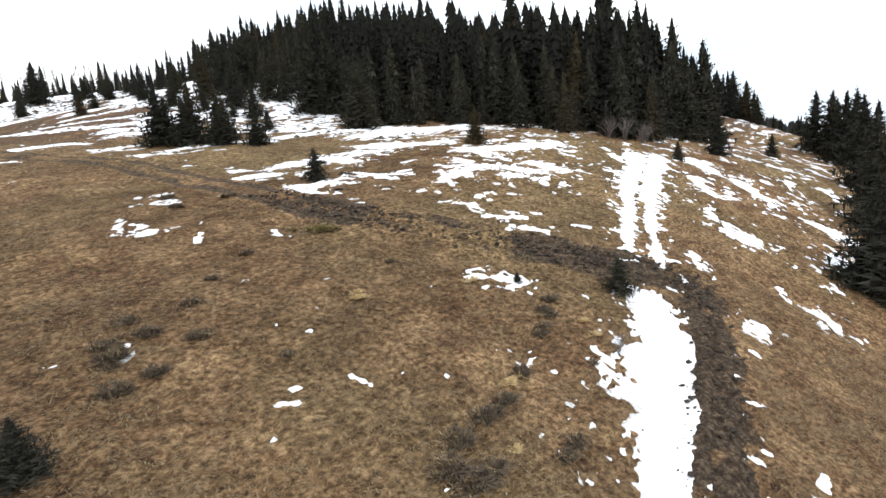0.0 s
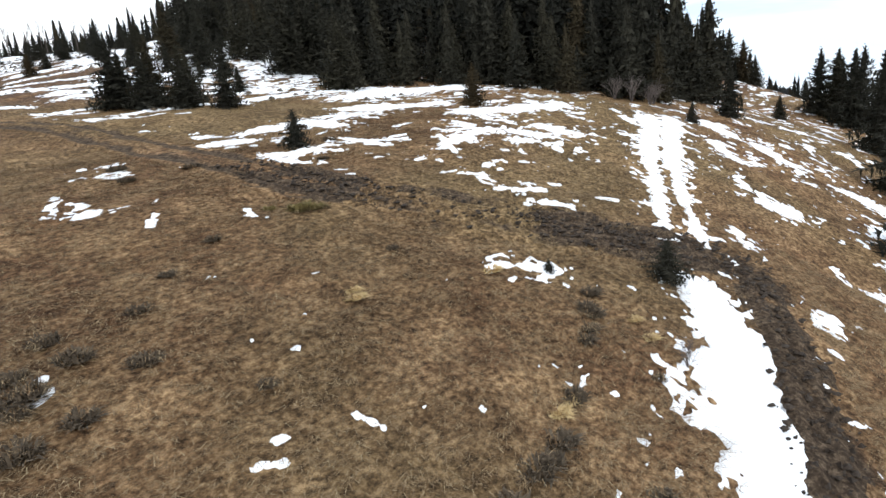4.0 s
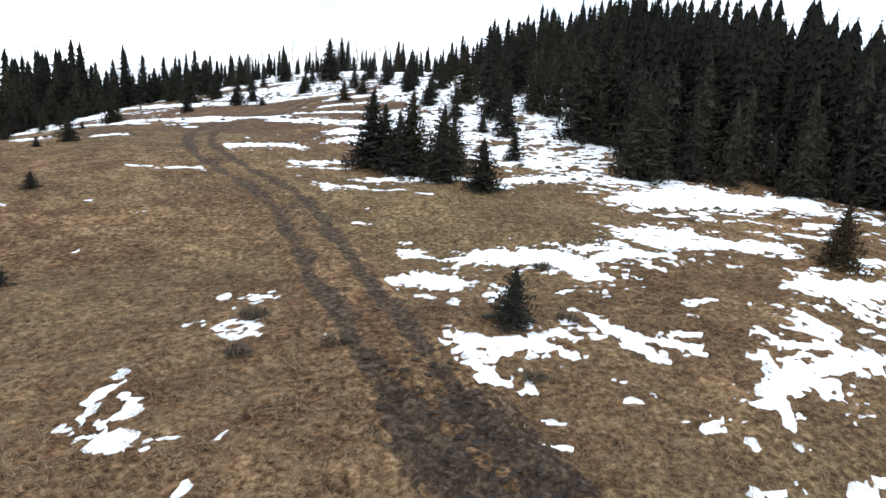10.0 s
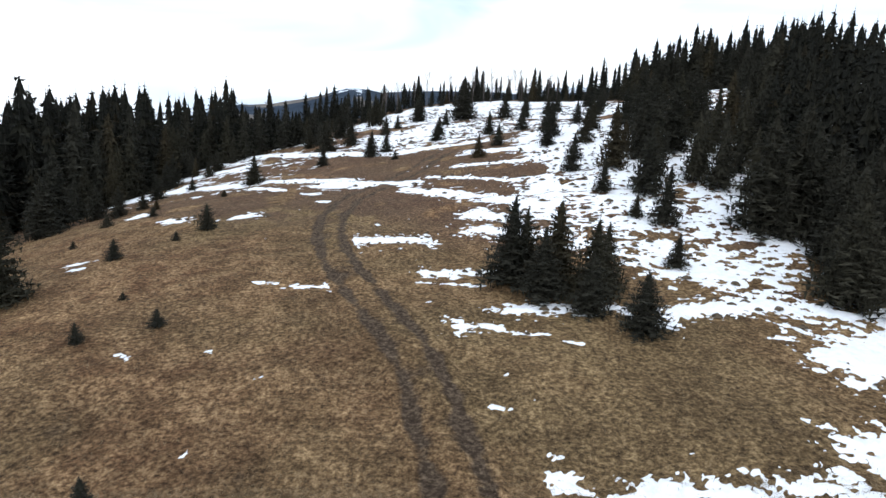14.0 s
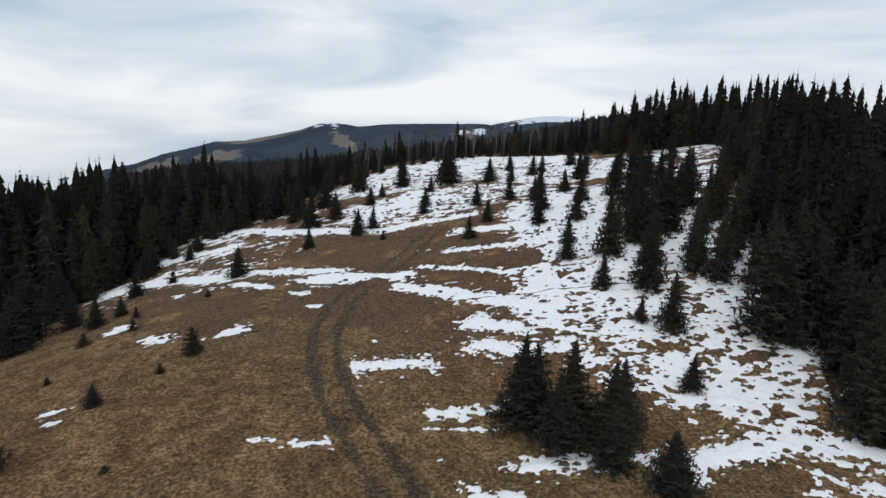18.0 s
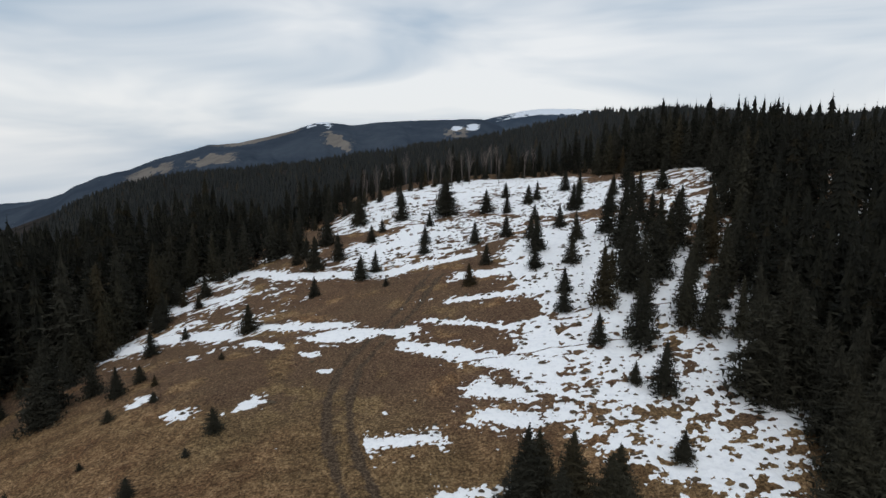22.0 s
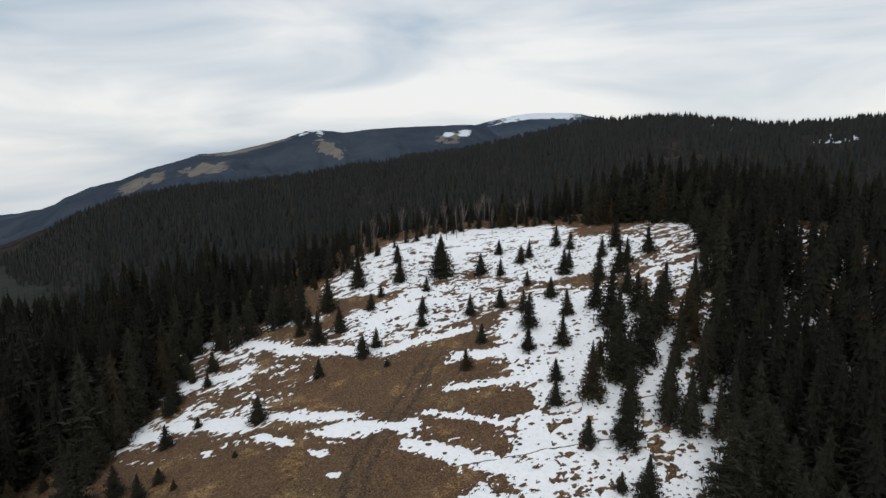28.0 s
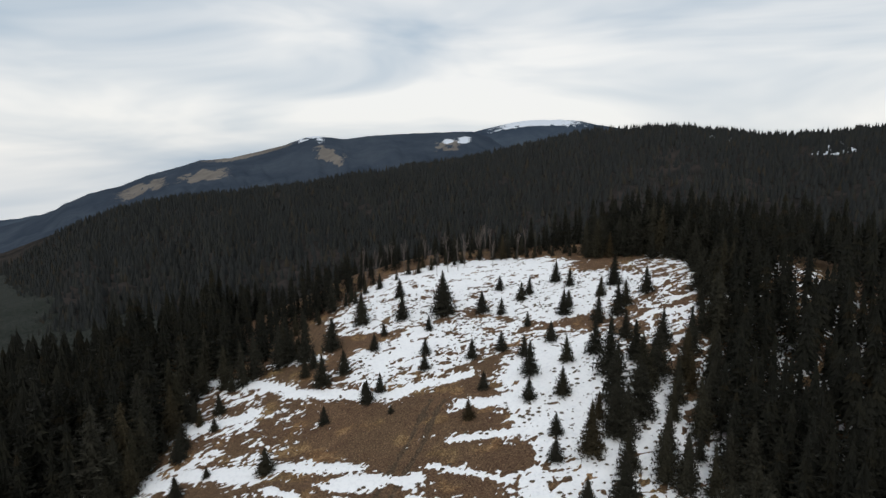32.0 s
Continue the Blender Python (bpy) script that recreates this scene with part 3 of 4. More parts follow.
DRIFTS_UPPER = [
    (-34.9, 69.3, -26.9, 68.2, 0.98), (-32.5, 58, -24.6, 55, 1.02), (-40.1, 60.3, -34.8, 57.6, 0.95), (-40.3, 88.7, -22.6, 73, 0.9), (-22.4, 71.7, -7.6, 65.5, 0.93), (-7.5, 66.5, 1.9, 66.7, 0.85),
    (-26, 83.5, -18.9, 80.9, 0.9), (-11.2, 75.8, -0.5, 78.1, 1.14), (-6.8, 53.5, -5.2, 54.9, 0.44), (-2, 53.2, 7.2, 51.1, 0.62), (0.2, 59.9, 8.8, 57, 0.89), (6.4, 63.5, 12.2, 63.9, 1.09),
]

# Broad areas of broken snow: centre, radii, turn in degrees, share that is covered.
FIELDS = [
    (15, 56.7, 10.6, 18.3, 0, 0.9), (8.3, 35, 7.3, 12.1, 20, 0.74), (-1.6, 76.8, 16.7, 8.9, 12, 0.72), (-3.9, 97, 16, 13.1, 0, 0.74), (21.3, 89.3, 15.3, 12.5, 0, 0.86), (-28.1, 60.4, 12.2, 11.6, 0, 0.42), (15.8, 15.5, 5.2, 9.5, 12, 0.4), (24.3, 9.9, 10.8, 9.2, 0, 0.4),
    (9.5, 2.3, 8.2, 8.7, 0, 0.33), (19, -0.8, 11.4, 5.9, 20, 0.36), (51.2, -1.1, 31.7, 12, 12, 0.43), (31.5, -10.8, 16.1, 6.7, 15, 0.31), (15.3, 25.1, 6.6, 8.1, 0, 0.6), (22.7, 36.9, 8.8, 13.1, 0, 0.74), (54.5, 41.1, 37.4, 30.8, 0, 0.54), (91, 25.9, 43.6, 22.8, 0, 0.47),
    (42.4, 74.9, 23.2, 26, 0, 0.54), (-4.8, 31.5, 6.5, 4.4, 0, 0.22), (-14.6, 14.6, 12.2, 9.9, 0, 0.07), (-37.7, 70.2, 13.4, 16.3, 0, 0.52), (8, 107, 24, 10, 0, 0.8), (-3.1, -9.1, 14.4, 10.3, 0, 0.09),
]


def snow_value(x, y):
    """Depth of the snow over the ground in metres; below nought where the grass shows."""
    ragged = 0.55 * (fbm(x * 0.9, y * 1.3, 31, 3, 0.6) - 0.5) + 0.8 * (fbm(x * 2.1, y * 2.7, 33, 3, 0.7) - 0.5) + 1.0 * (fbm(x * 4.6, y * 5.4, 35, 2, 0.8) - 0.5)
    crumbs = 0.55 * fbm(x * 1.7, y * 2.3, 37, 2, 0.6) + 0.45 * fbm(x * 4.0, y * 5.0, 39, 2, 0.7)
    best, beside = np.full(np.shape(x), -1.0), np.full(np.shape(x), -1.0)
    for strips in (DRIFTS_LANE, DRIFTS_FOOT, DRIFTS_BANK, DRIFTS_MID, DRIFTS_SLOPE, DRIFTS_BROW, DRIFTS_TRACK, DRIFTS_EAST, DRIFTS_BEND, DRIFTS_UPPER):
        for x0, y0, x1, y1, w in strips:
            d = along([(x0, y0), (x1 + 1e-3, y1)], x, y)[0]
            fray = 0.75 if strips is DRIFTS_FOOT else 1.0 if strips is DRIFTS_LANE else 1.45
            best = np.maximum(best, (w - d + fray * ragged * min(0.8, 0.2 + w)) * 0.3)
            if w > 0.14:
                beside = np.maximum(beside, 1 - (d - w) / (0.5 + w))
    # Crumbs left beside the strips.
    best = np.maximum(best, (crumbs - 0.515 - 0.17 * (1 - np.clip(beside, -1, 0.8))) * 0.35)
    grain = 0.4 * fbm(x * 0.45 + 0.2 * y, y * 0.9 - 0.15 * x, 41, 3, 0.6) + 0.36 * fbm(x * 1.5 + 0.3 * y, y * 2.1 - 0.3 * x, 43, 3, 0.65) + 0.24 * fbm(x * 3.6, y * 4.2, 45, 2, 0.8)
    for cx, cy, rx, ry, turn, cover in FIELDS:
        c, s = math.cos(radians(turn)), math.sin(radians(turn))
        u, v = ((x - cx) * c + (y - cy) * s) / rx, ((y - cy) * c - (x - cx) * s) / ry
        fall = np.clip(1.25 - np.hypot(u, v), 0, 1)
        share = cover * smooth(0, 0.5, fall)
        best = np.maximum(best, (grain - 0.515 - 0.235 * (0.55 - share) / 0.55 - 0.9 * (share < 0.02)) * 0.42)
    best = np.where(along(TRACK_LINE, x, y)[0] < 1.1, best - 0.05 - 0.2 * (along(TRACK_LINE, x, y)[1] < 40), best)
    return best


def single_patches(keep, step):
    """Cells of each patch that lies by itself, largest first."""
    nx, ny = keep.shape
    left, out = set(np.flatnonzero(keep).tolist()), []
    while left:
        todo = [left.pop()]
        found = list(todo)
        while todo:
            c = todo.pop()
            i, j = divmod(c, ny)
            for di in (-1, 0, 1):
                for dj in (-1, 0, 1):
                    q = c + di * ny + dj
                    if 0 <= i + di < nx and 0 <= j + dj < ny and q in left:
                        left.remove(q)
                        todo.append(q)
                        found.append(q)
        if 0.1 < len(found) * step * step < 60:
            out.append(np.array(sorted(found)))
    return sorted(out, key=len, reverse=True)[:300]


def build_snow(name, label, lo, hi, step, hole=None, apart=False):
    xs, ys = np.arange(lo[0], hi[0], step), np.arange(lo[1], hi[1], step)
    x, y = np.meshgrid(xs, ys, indexing="ij")
    v = snow_value(x, y)
    z = ground_z(x, y) + np.clip(v, -0.12, 0.13)
    keep = np.maximum.reduce([v[:-1, :-1], v[1:, :-1], v[:-1, 1:], v[1:, 1:]]) > 0
    if hole:
        keep &= ~((x[:-1, :-1] >= hole[0]) & (x[:-1, :-1] < hole[2] - 1e-6) & (y[:-1, :-1] >= hole[1]) & (y[:-1, :-1] < hole[3] - 1e-6))
    every, cells = np.stack([x.ravel(), y.ravel(), z.ravel()], 1), grid_faces(len(xs), len(ys))
    for piece in single_patches(keep, step) if apart else ():
        used, inv = np.unique(cells[piece], return_inverse=True)
        verts = every[used]
        base = verts.mean(0)
        ob = new("snow_patch", mesh_from("snow_patch", verts - base, inv.reshape(-1, 4), SNOW))
        ob.location = base
        size = "small" if len(piece) * step * step < 1.5 else "broad" if len(piece) * step * step > 8 else "ragged"
        tagged(ob, size + " patch of old wet snow lying on dry grass", "snow", "snow patches on the slope")
        keep.ravel()[piece] = False
    faces = cells[keep.ravel()]
    used, inv = np.unique(faces, return_inverse=True)
    verts = every[used]
    return tagged(new(name, mesh_from(name, verts, inv.reshape(-1, 4), SNOW)), label, "snow", kind="stuff")


build_snow("snow_patches", "patches of old wet snow lying on the lower grass slope", (-18, -26), (34, 40), 0.125, apart=True)
build_snow("snow_field", "broken field of old snow among young spruces on the upper meadow", (-50, -27.2), (100, 120), 0.3, (-18, -26, 33.8, 39.8))

# ---------------------------------------------------------------- tracks


def ribbon(name, label, line, half, profile, earth, mat, step=0.35, across=21, lift=0.03, wobble=0.25, patchy=0.5):
    """A strip that follows a line over the ground; earth says how bare it is, from 0 to 1, across and along it."""
    pts = [Vector((*p, 0)) for p in line]
    fine = []
    for k in range(len(pts) - 1):
        p0, p1, p2, p3 = pts[max(k - 1, 0)], pts[k], pts[k + 1], pts[min(k + 2, len(pts) - 1)]
        n = max(2, int((p2 - p1).length / step))
        for i in range(n):
            u = i / n
            fine.append(0.5 * ((2 * p1) + (p2 - p0) * u + (2 * p0 - 5 * p1 + 4 * p2 - p3) * u * u + (3 * p1 - p0 - 3 * p2 + p3) * u**3))
    fine.append(pts[-1])
    xy = np.array([(p.x, p.y) for p in fine])
    d = np.gradient(xy, axis=0)
    nrm = np.stack([-d[:, 1], d[:, 0]], 1) / np.linalg.norm(d, axis=1)[:, None]
    s = np.linspace(-1, 1, across)
    sway = 0.18 * half * (fbm(np.arange(len(xy)) * step * 0.25, np.zeros(len(xy)), 59, 2)[:, None] - 0.5)
    x = xy[:, :1] + nrm[:, :1] * (s * half + sway)
    y = xy[:, 1:] + nrm[:, 1:] * (s * half + sway)
    n1, n2 = fbm(x * 2.1, y * 2.1, 51, 4, 0.6) - 0.5, fbm(x * 0.7, y * 0.7, 57, 3) - 0.5
    run = np.arange(len(xy))[:, None] * step + 0 * s
    ends = 1 - smooth(0, 1.5, np.minimum(run, run[::-1]))
    z = ground_z(x, y) + lift + profile(s * half, run) + n1 * wobble - 0.2 * ends
    me = mesh_from(name, np.stack([x.ravel(), y.ravel(), z.ravel()], 1), grid_faces(len(xy), across), mat)
    bare = earth(s * half, run) + patchy * n2 + 0.35 * n1 - 0.7 * ends
    at = me.attributes.new("mud", "FLOAT", "POINT")
    at.data.foreach_set("value", np.clip(bare, 0, 1).astype(np.float32).ravel())
    at = me.attributes.new("heath", "FLOAT", "POINT")
    at.data.foreach_set("value", heath_share(x, y).astype(np.float32).ravel())
    return tagged(new(name, me), label, "track", kind="structure")


def wheel_ruts(s, run):
    rut = np.exp(-((np.abs(s) - 0.85) / 0.34) ** 4)
    return 0.09 - 0.075 * rut - 0.22 * (np.abs(s) / 1.6) ** 8


def rut_earth(s, run):
    rut = np.exp(-((np.abs(s) - 0.85) / 0.38) ** 2)
    return 0.06 + 0.5 * rut - 0.2 * (np.abs(s) / 1.6) ** 4


def churned(s, run):
    edge = np.abs(s) / np.max(np.abs(s))
    return 0.1 - 0.26 * edge**6 - 0.07 * np.exp(-((np.abs(s) - 0.75) / 0.22) ** 2) - 0.035 * np.cos(s * 9.0 + 0.5 * np.sin(run * 0.9))


def all_mud(s, run):
    lanes = np.exp(-((np.abs(s) - 0.8) / 0.5) ** 2)
    return 0.46 + 0.42 * lanes - 0.5 * (np.abs(s) / np.max(np.abs(s))) ** 3


def half_mud(s, run):
    lanes = np.exp(-((np.abs(s) - 0.8) / 0.4) ** 2)
    return 0.2 + 0.16 * lanes - 0.3 * (np.abs(s) / np.max(np.abs(s))) ** 3


def flat_bed(s, run):
    return 0.08 - 0.25 * (np.abs(s) / 2.0) ** 8 - 0.03 * np.exp(-((np.abs(s) - 0.8) / 0.25) ** 2)


ribbon("cart_track", "pair of worn brown wheel ruts through the dry grass", TRACK_LINE, 1.6, wheel_ruts, rut_earth, GROUND, across=33, wobble=0.06, step=0.2, patchy=0.3)
ribbon("muddy_track", "wet dark mud churned up by tyres beside a strip of snow", MUD_FOOT, 1.05, churned, all_mud, GROUND, across=31, wobble=0.2, step=0.12, patchy=0.9)
ribbon("muddy_bend", "black churned mud on the bend of the track", MUD_BEND, 2.1, churned, all_mud, GROUND, across=45, wobble=0.26, step=0.11, patchy=0.7)
ribbon("worn_track", "worn earth and trampled grass between two muddy places", EARTH_LINE, 2.1, churned, half_mud, GROUND, across=41, wobble=0.14, step=0.12, patchy=0.9)
ribbon("muddy_rise", "dark mud where the track climbs on to the meadow", MUD_TOP, 1.9, churned, all_mud, GROUND, across=41, wobble=0.24, step=0.11, patchy=0.8)
ribbon("gravel_road", "pale gravel road with two smooth wheel lanes", ROAD_LINE, 2.0, flat_bed, half_mud, GRAVEL, across=27, wobble=0.05, step=0.4, lift=0.05)


def clods():
    """Lumps of turned earth strewn over the muddy places."""
    r = np.random.RandomState(3)
    base = np.array([(0, 0, 1), (0.9, 0, 0.3), (0.28, 0.85, 0.3), (-0.72, 0.53, 0.3), (-0.72, -0.53, 0.3), (0.28, -0.85, 0.3), (0, 0, -0.6)])
    tri = np.array([(0, 1, 2), (0, 2, 3), (0, 3, 4), (0, 4, 5), (0, 5, 1), (6, 2, 1), (6, 3, 2), (6, 4, 3), (6, 5, 4), (6, 1, 5)])
    vs, fs = [], []
    for line, half, count in ((MUD_FOOT, 0.8, 600), (MUD_BEND, 1.3, 900), (MUD_TOP, 1.1, 500), (EARTH_LINE, 1.3, 240)):
        for _ in range(count):
            k = r.randint(len(line) - 1)
            u = r.rand()
            x = line[k][0] * (1 - u) + line[k + 1][0] * u + r.uniform(-half, half)
            y = line[k][1] * (1 - u) + line[k + 1][1] * u + r.uniform(-half, half)
            size = 0.03 + 0.1 * r.rand() ** 3
            v = base * (1 + 0.35 * r.randn(7, 1)) * size * np.array([1.2, 1, 0.7])
            fs.append(tri + 7 * len(vs))
            vs.append(v + (x, y, gz(x, y) + 0.14))
    return tagged(new("mud_clods", mesh_from("mud_clods", np.concatenate(vs), np.concatenate(fs), MUD, False)), "lumps of dark wet earth thrown up by tyres", "mud", kind="stuff")


clods()

# ---------------------------------------------------------------- spruces


def tiered(rng, tiers, points, width, base):
    """Overlapping skirts of drooping boughs, one metre high in all."""
    vs, fs = [], []
    for k in range(tiers):
        h = base + (0.93 - base) * k / tiers
        reach = width * (1 - h) ** 0.85 + 0.008
        top = min(1.0, h + (1.5 + 0.5 * rng.rand()) * (0.95 - base) / tiers)
        first, turn = len(vs), rng.rand() * 6.28
        vs.append((0.0, 0.0, top))
        for i in range(2 * points):
            a = turn + 3.1416 * (i + 0.5 * rng.rand()) / points
            out = i % 2 == 0
            r = reach * ((0.8 + 0.5 * rng.rand()) if out else (0.42 + 0.2 * rng.rand()))
            vs.append((r * math.cos(a), r * math.sin(a), h - (0.035 * rng.rand() if out else -0.035) * (1.2 - h)))
        for i in range(2 * points):
            fs.append((first, first + 1 + i, first + 1 + (i + 1) % (2 * points)))
    return np.array(vs), np.array(fs)


def spruce_parts(seed, levels, per, sprays, width=0.21, ragged=0.3, base=0.05, core=0.4, fine=1.0, shape=0.8):
    """A spruce one metre high: vertices and triangles of its crown, and of its trunk."""
    rng = np.random.RandomState(seed)
    tri = []
    up = np.array([0, 0, 1.0])
    for k in range(levels):
        h = base + (0.965 - base) * (k / (levels - 1)) ** 0.95
        reach = width * (1 - h) ** shape * (0.6 + 0.4 * min(1, (h - base) / 0.1 + 0.4)) + 0.004
        count = max(3, int(per * (0.4 + 0.6 * (1 - h)) + 0.5))
        turn = rng.rand() * 6.28
        for b in range(count):
            a = turn + 6.283 * (b + 0.9 * rng.rand()) / count
            r = reach * (1 - ragged + 1.7 * ragged * rng.rand())
            out, side = np.array([math.cos(a), math.sin(a), 0]), np.array([-math.sin(a), math.cos(a), 0])
            z0 = h + 0.018 * rng.randn()
            rise, sag = 0.5 * h - 0.1 + 0.15 * rng.randn(), 0.5 * (1 - h) + 0.05

            def spine(u):
                return out * (r * u) + up * (z0 + r * (rise * u - sag * u * u + 0.25 * u**3))

            w = 0.0075 * fine * (0.45 + 0.85 * (1 - h))
            tri.append((spine(0.1) - side * w, spine(0.1) + side * w, spine(1.02)))
            for t in range(sprays):
                u = 0.22 + 0.74 * (t + 0.8 * rng.rand()) / sprays
                p = spine(u)
                for sign in (-1, 1):
                    length = (0.009 + 0.016 * (1 - h) + 0.28 * r * (1.15 - 0.6 * u)) * (0.6 + 0.8 * rng.rand())
                    way = out * (0.75 + 0.3 * rng.randn()) + side * sign * (0.9 + 0.4 * rng.rand()) + up * (0.1 + 0.35 * rng.randn())
                    way = way / np.linalg.norm(way)
                    flat = np.cross(way, up + 0.8 * rng.randn(3))
                    flat = flat / (np.linalg.norm(flat) + 1e-9) * w * (0.8 + 0.8 * rng.rand())
                    tri.append((p - flat, p + flat, p + way * length))
                if t % 2:
                    tri.append((p - out * w * 1.4, p + out * w * 1.4, p - up * (0.014 + 0.16 * r) * (0.5 + rng.rand())))
    tri.append((np.array([-0.004, 0, 0.93]), np.array([0.004, 0, 0.93]), np.array([0, 0, 1.07])))
    crown_v = np.array(tri).reshape(-1, 3)
    crown_f = np.arange(len(crown_v)).reshape(-1, 3)
    core_v, core_f = tiered(rng, 10, 7, width * core, base + 0.03)
    crown_f = np.concatenate([crown_f, core_f + len(crown_v)])
    crown_v = np.concatenate([crown_v, core_v])
    n = 6
    ring = np.array([(math.cos(6.283 * i / n), math.sin(6.283 * i / n)) for i in range(n)])
    rows = [(0.0, 0.02), (0.03, 0.014), (0.5, 0.008), (0.97, 0.002)]
    trunk_v = np.array([(x * r, y * r, h - 0.03 * (h == 0)) for h, r in rows for x, y in ring])
    trunk_f = np.array([(k * n + i, k * n + (i + 1) % n, (k + 1) * n + (i + 1) % n, (k + 1) * n + i) for k in range(3) for i in range(n)])
    return crown_v, crown_f, trunk_v, trunk_f


def spruce_kind(levels, per, twigs, count, seed, **more):
    out = []
    for k in range(count):
        cv, cf, tv, tf = spruce_parts(seed + k, levels, per, twigs, **more)
        out.append((mesh_from("crown", cv, cf, NEEDLES, False), mesh_from("trunk", tv, tf, BARK), cv, cf))
    return out


FULL = spruce_kind(26, 13, 6, 4, 100, width=0.35, ragged=0.45, core=0.4, fine=1.15, shape=0.98)
BUSHY = spruce_kind(15, 14, 6, 3, 200, width=0.48, base=0.02, ragged=0.45, core=0.5, fine=1.5, shape=0.72)
TALL = spruce_kind(26, 10, 4, 6, 300, width=0.25, ragged=0.45, core=0.5, fine=1.0, shape=0.95)
MASSED, MASSED_DEEP = [], []
for k in range(6):
    boughs = spruce_parts(400 + k, 19, 7, 2, width=0.215 + 0.014 * k, base=0.08, ragged=0.45, core=0.42, fine=1.45, shape=0.95)
    MASSED.append((None, None, boughs[0], boughs[1]))
    boughs = spruce_parts(450 + k, 11, 5, 1, width=0.215 + 0.014 * k, base=0.2, ragged=0.45, core=0.55, fine=1.9, shape=0.95)
    MASSED_DEEP.append((None, None, boughs[0], boughs[1]))


def tree(x, y, height, kinds, rng, label, group, spread=1.0, sink=0.06):
    crown, trunk, *_ = kinds[rng.randrange(len(kinds))]
    top = new("spruce_tree")
    top.location = (x, y, gz(x, y) - sink)
    top.rotation_euler = (rng.uniform(-0.03, 0.03), rng.uniform(-0.03, 0.03), rng.uniform(0, 6.28))
    w = height * spread * rng.uniform(0.92, 1.08)
    top.scale = (w, w, height)
    for name, me in (("trunk", trunk), ("crown", crown)):
        ob = new(name, me)
        ob.parent = top
    return tagged(top, label, "tree", group)


rng = random.Random(7)
# Each with its place, height and spread.
LONE = [
    (15.6, 5.8, 2.82, 1.2), (-0.2, -11.4, 0.46, 1.8), (29.8, -2.7, 1.62, 1.1), (39.1, -1.9, 4.49, 0.9), (54.6, -1.1, 2.66, 1.1), (-15.1, 7.7, 1.62, 1.3), (-14.9, 2.9, 1.66, 1.5), (20, -18.2, 6.34, 1.2),
    (-15.7, -12.3, 1.3, 1.7),
]
CLUMP = [
    (-1.1, 23.9, 4.85, 1.15), (0.3, 21.8, 3.85, 1.2), (1.2, 23.2, 4.94, 1.05), (2.9, 22, 4.3, 1.15), (2.3, 20.3, 3.13, 1.2), (4.3, 18.4, 2.96, 1.35), (-0.1, 25, 3.84, 1.2), (4, 23.4, 3.65, 1.1),
]
BUSHES = [
    (0.1, 2.8, 1.81, 1.15), (3.4, -13.4, 1.46, 1.25), (-24, 28.1, 1.29, 1.1), (-17.6, 18.6, 0.88, 1.2), (-20.5, 17.5, 0.97, 1), (-20.6, 34.2, 1.88, 1), (-20.6, 21.9, 0.45, 1.3), (-16.1, 7.4, 0.42, 1.3),
    (-28.7, 32.4, 0.59, 1.2), (-21.7, 31.5, 0.66, 1.4), (-29.8, 39.1, 1.02, 1.3), (-27.1, 40.9, 0.9, 1.2), (-23.6, 47.7, 0.7, 1.3), (40.5, 16.3, 1.45, 1.2),
]
UPPER = [
    (-22.6, 54.2, 3.01, 1.25), (-32.1, 53.8, 2.66, 1.1), (-16.9, 62.3, 2.45, 1), (-8.6, 61.4, 1.12, 1.3), (0.4, 56.5, 2.56, 1.1), (7.7, 46, 2.72, 1.2), (7.8, 57.2, 3.01, 1.2), (-11.6, 65.3, 3.19, 1.1),
    (-9.9, 67.2, 2.99, 1), (-3.6, 70.5, 2.38, 1.2), (3.2, 70.9, 3.05, 1.1), (1.1, 88.3, 6.74, 1.1), (-5.9, 88.9, 4.33, 1.1), (7.4, 86.3, 3.76, 1.3), (7.5, 71.3, 2.96, 1.1), (9.9, 68, 3.12, 1),
    (9.4, 62.8, 4.73, 0.9), (14.7, 64, 3.65, 1), (18.7, 64.5, 4.75, 1), (3.2, 62, 2.6, 1.1), (-3.1, 75, 2.6, 1.1), (1.7, 94.5, 5.5, 1), (14.6, 70.7, 3.2, 1), (-37.3, 78.9, 3.2, 1.1),
    (19.3, 79.5, 4.2, 1), (26.2, 74.8, 5, 1), (33, 79.8, 4.5, 1), (10.2, 84.1, 3, 1), (27.4, 63.1, 5, 1), (24, 67, 4, 1), (17, 92, 3.4, 1), (-1.9, 82.8, 2.6, 1), (-12.8, 96.3, 4, 1), (13, 78, 2.4, 1), (-9, 84, 2.2, 1), (23, 96, 4, 1), (14.1, 51.1, 3.2, 1),
]
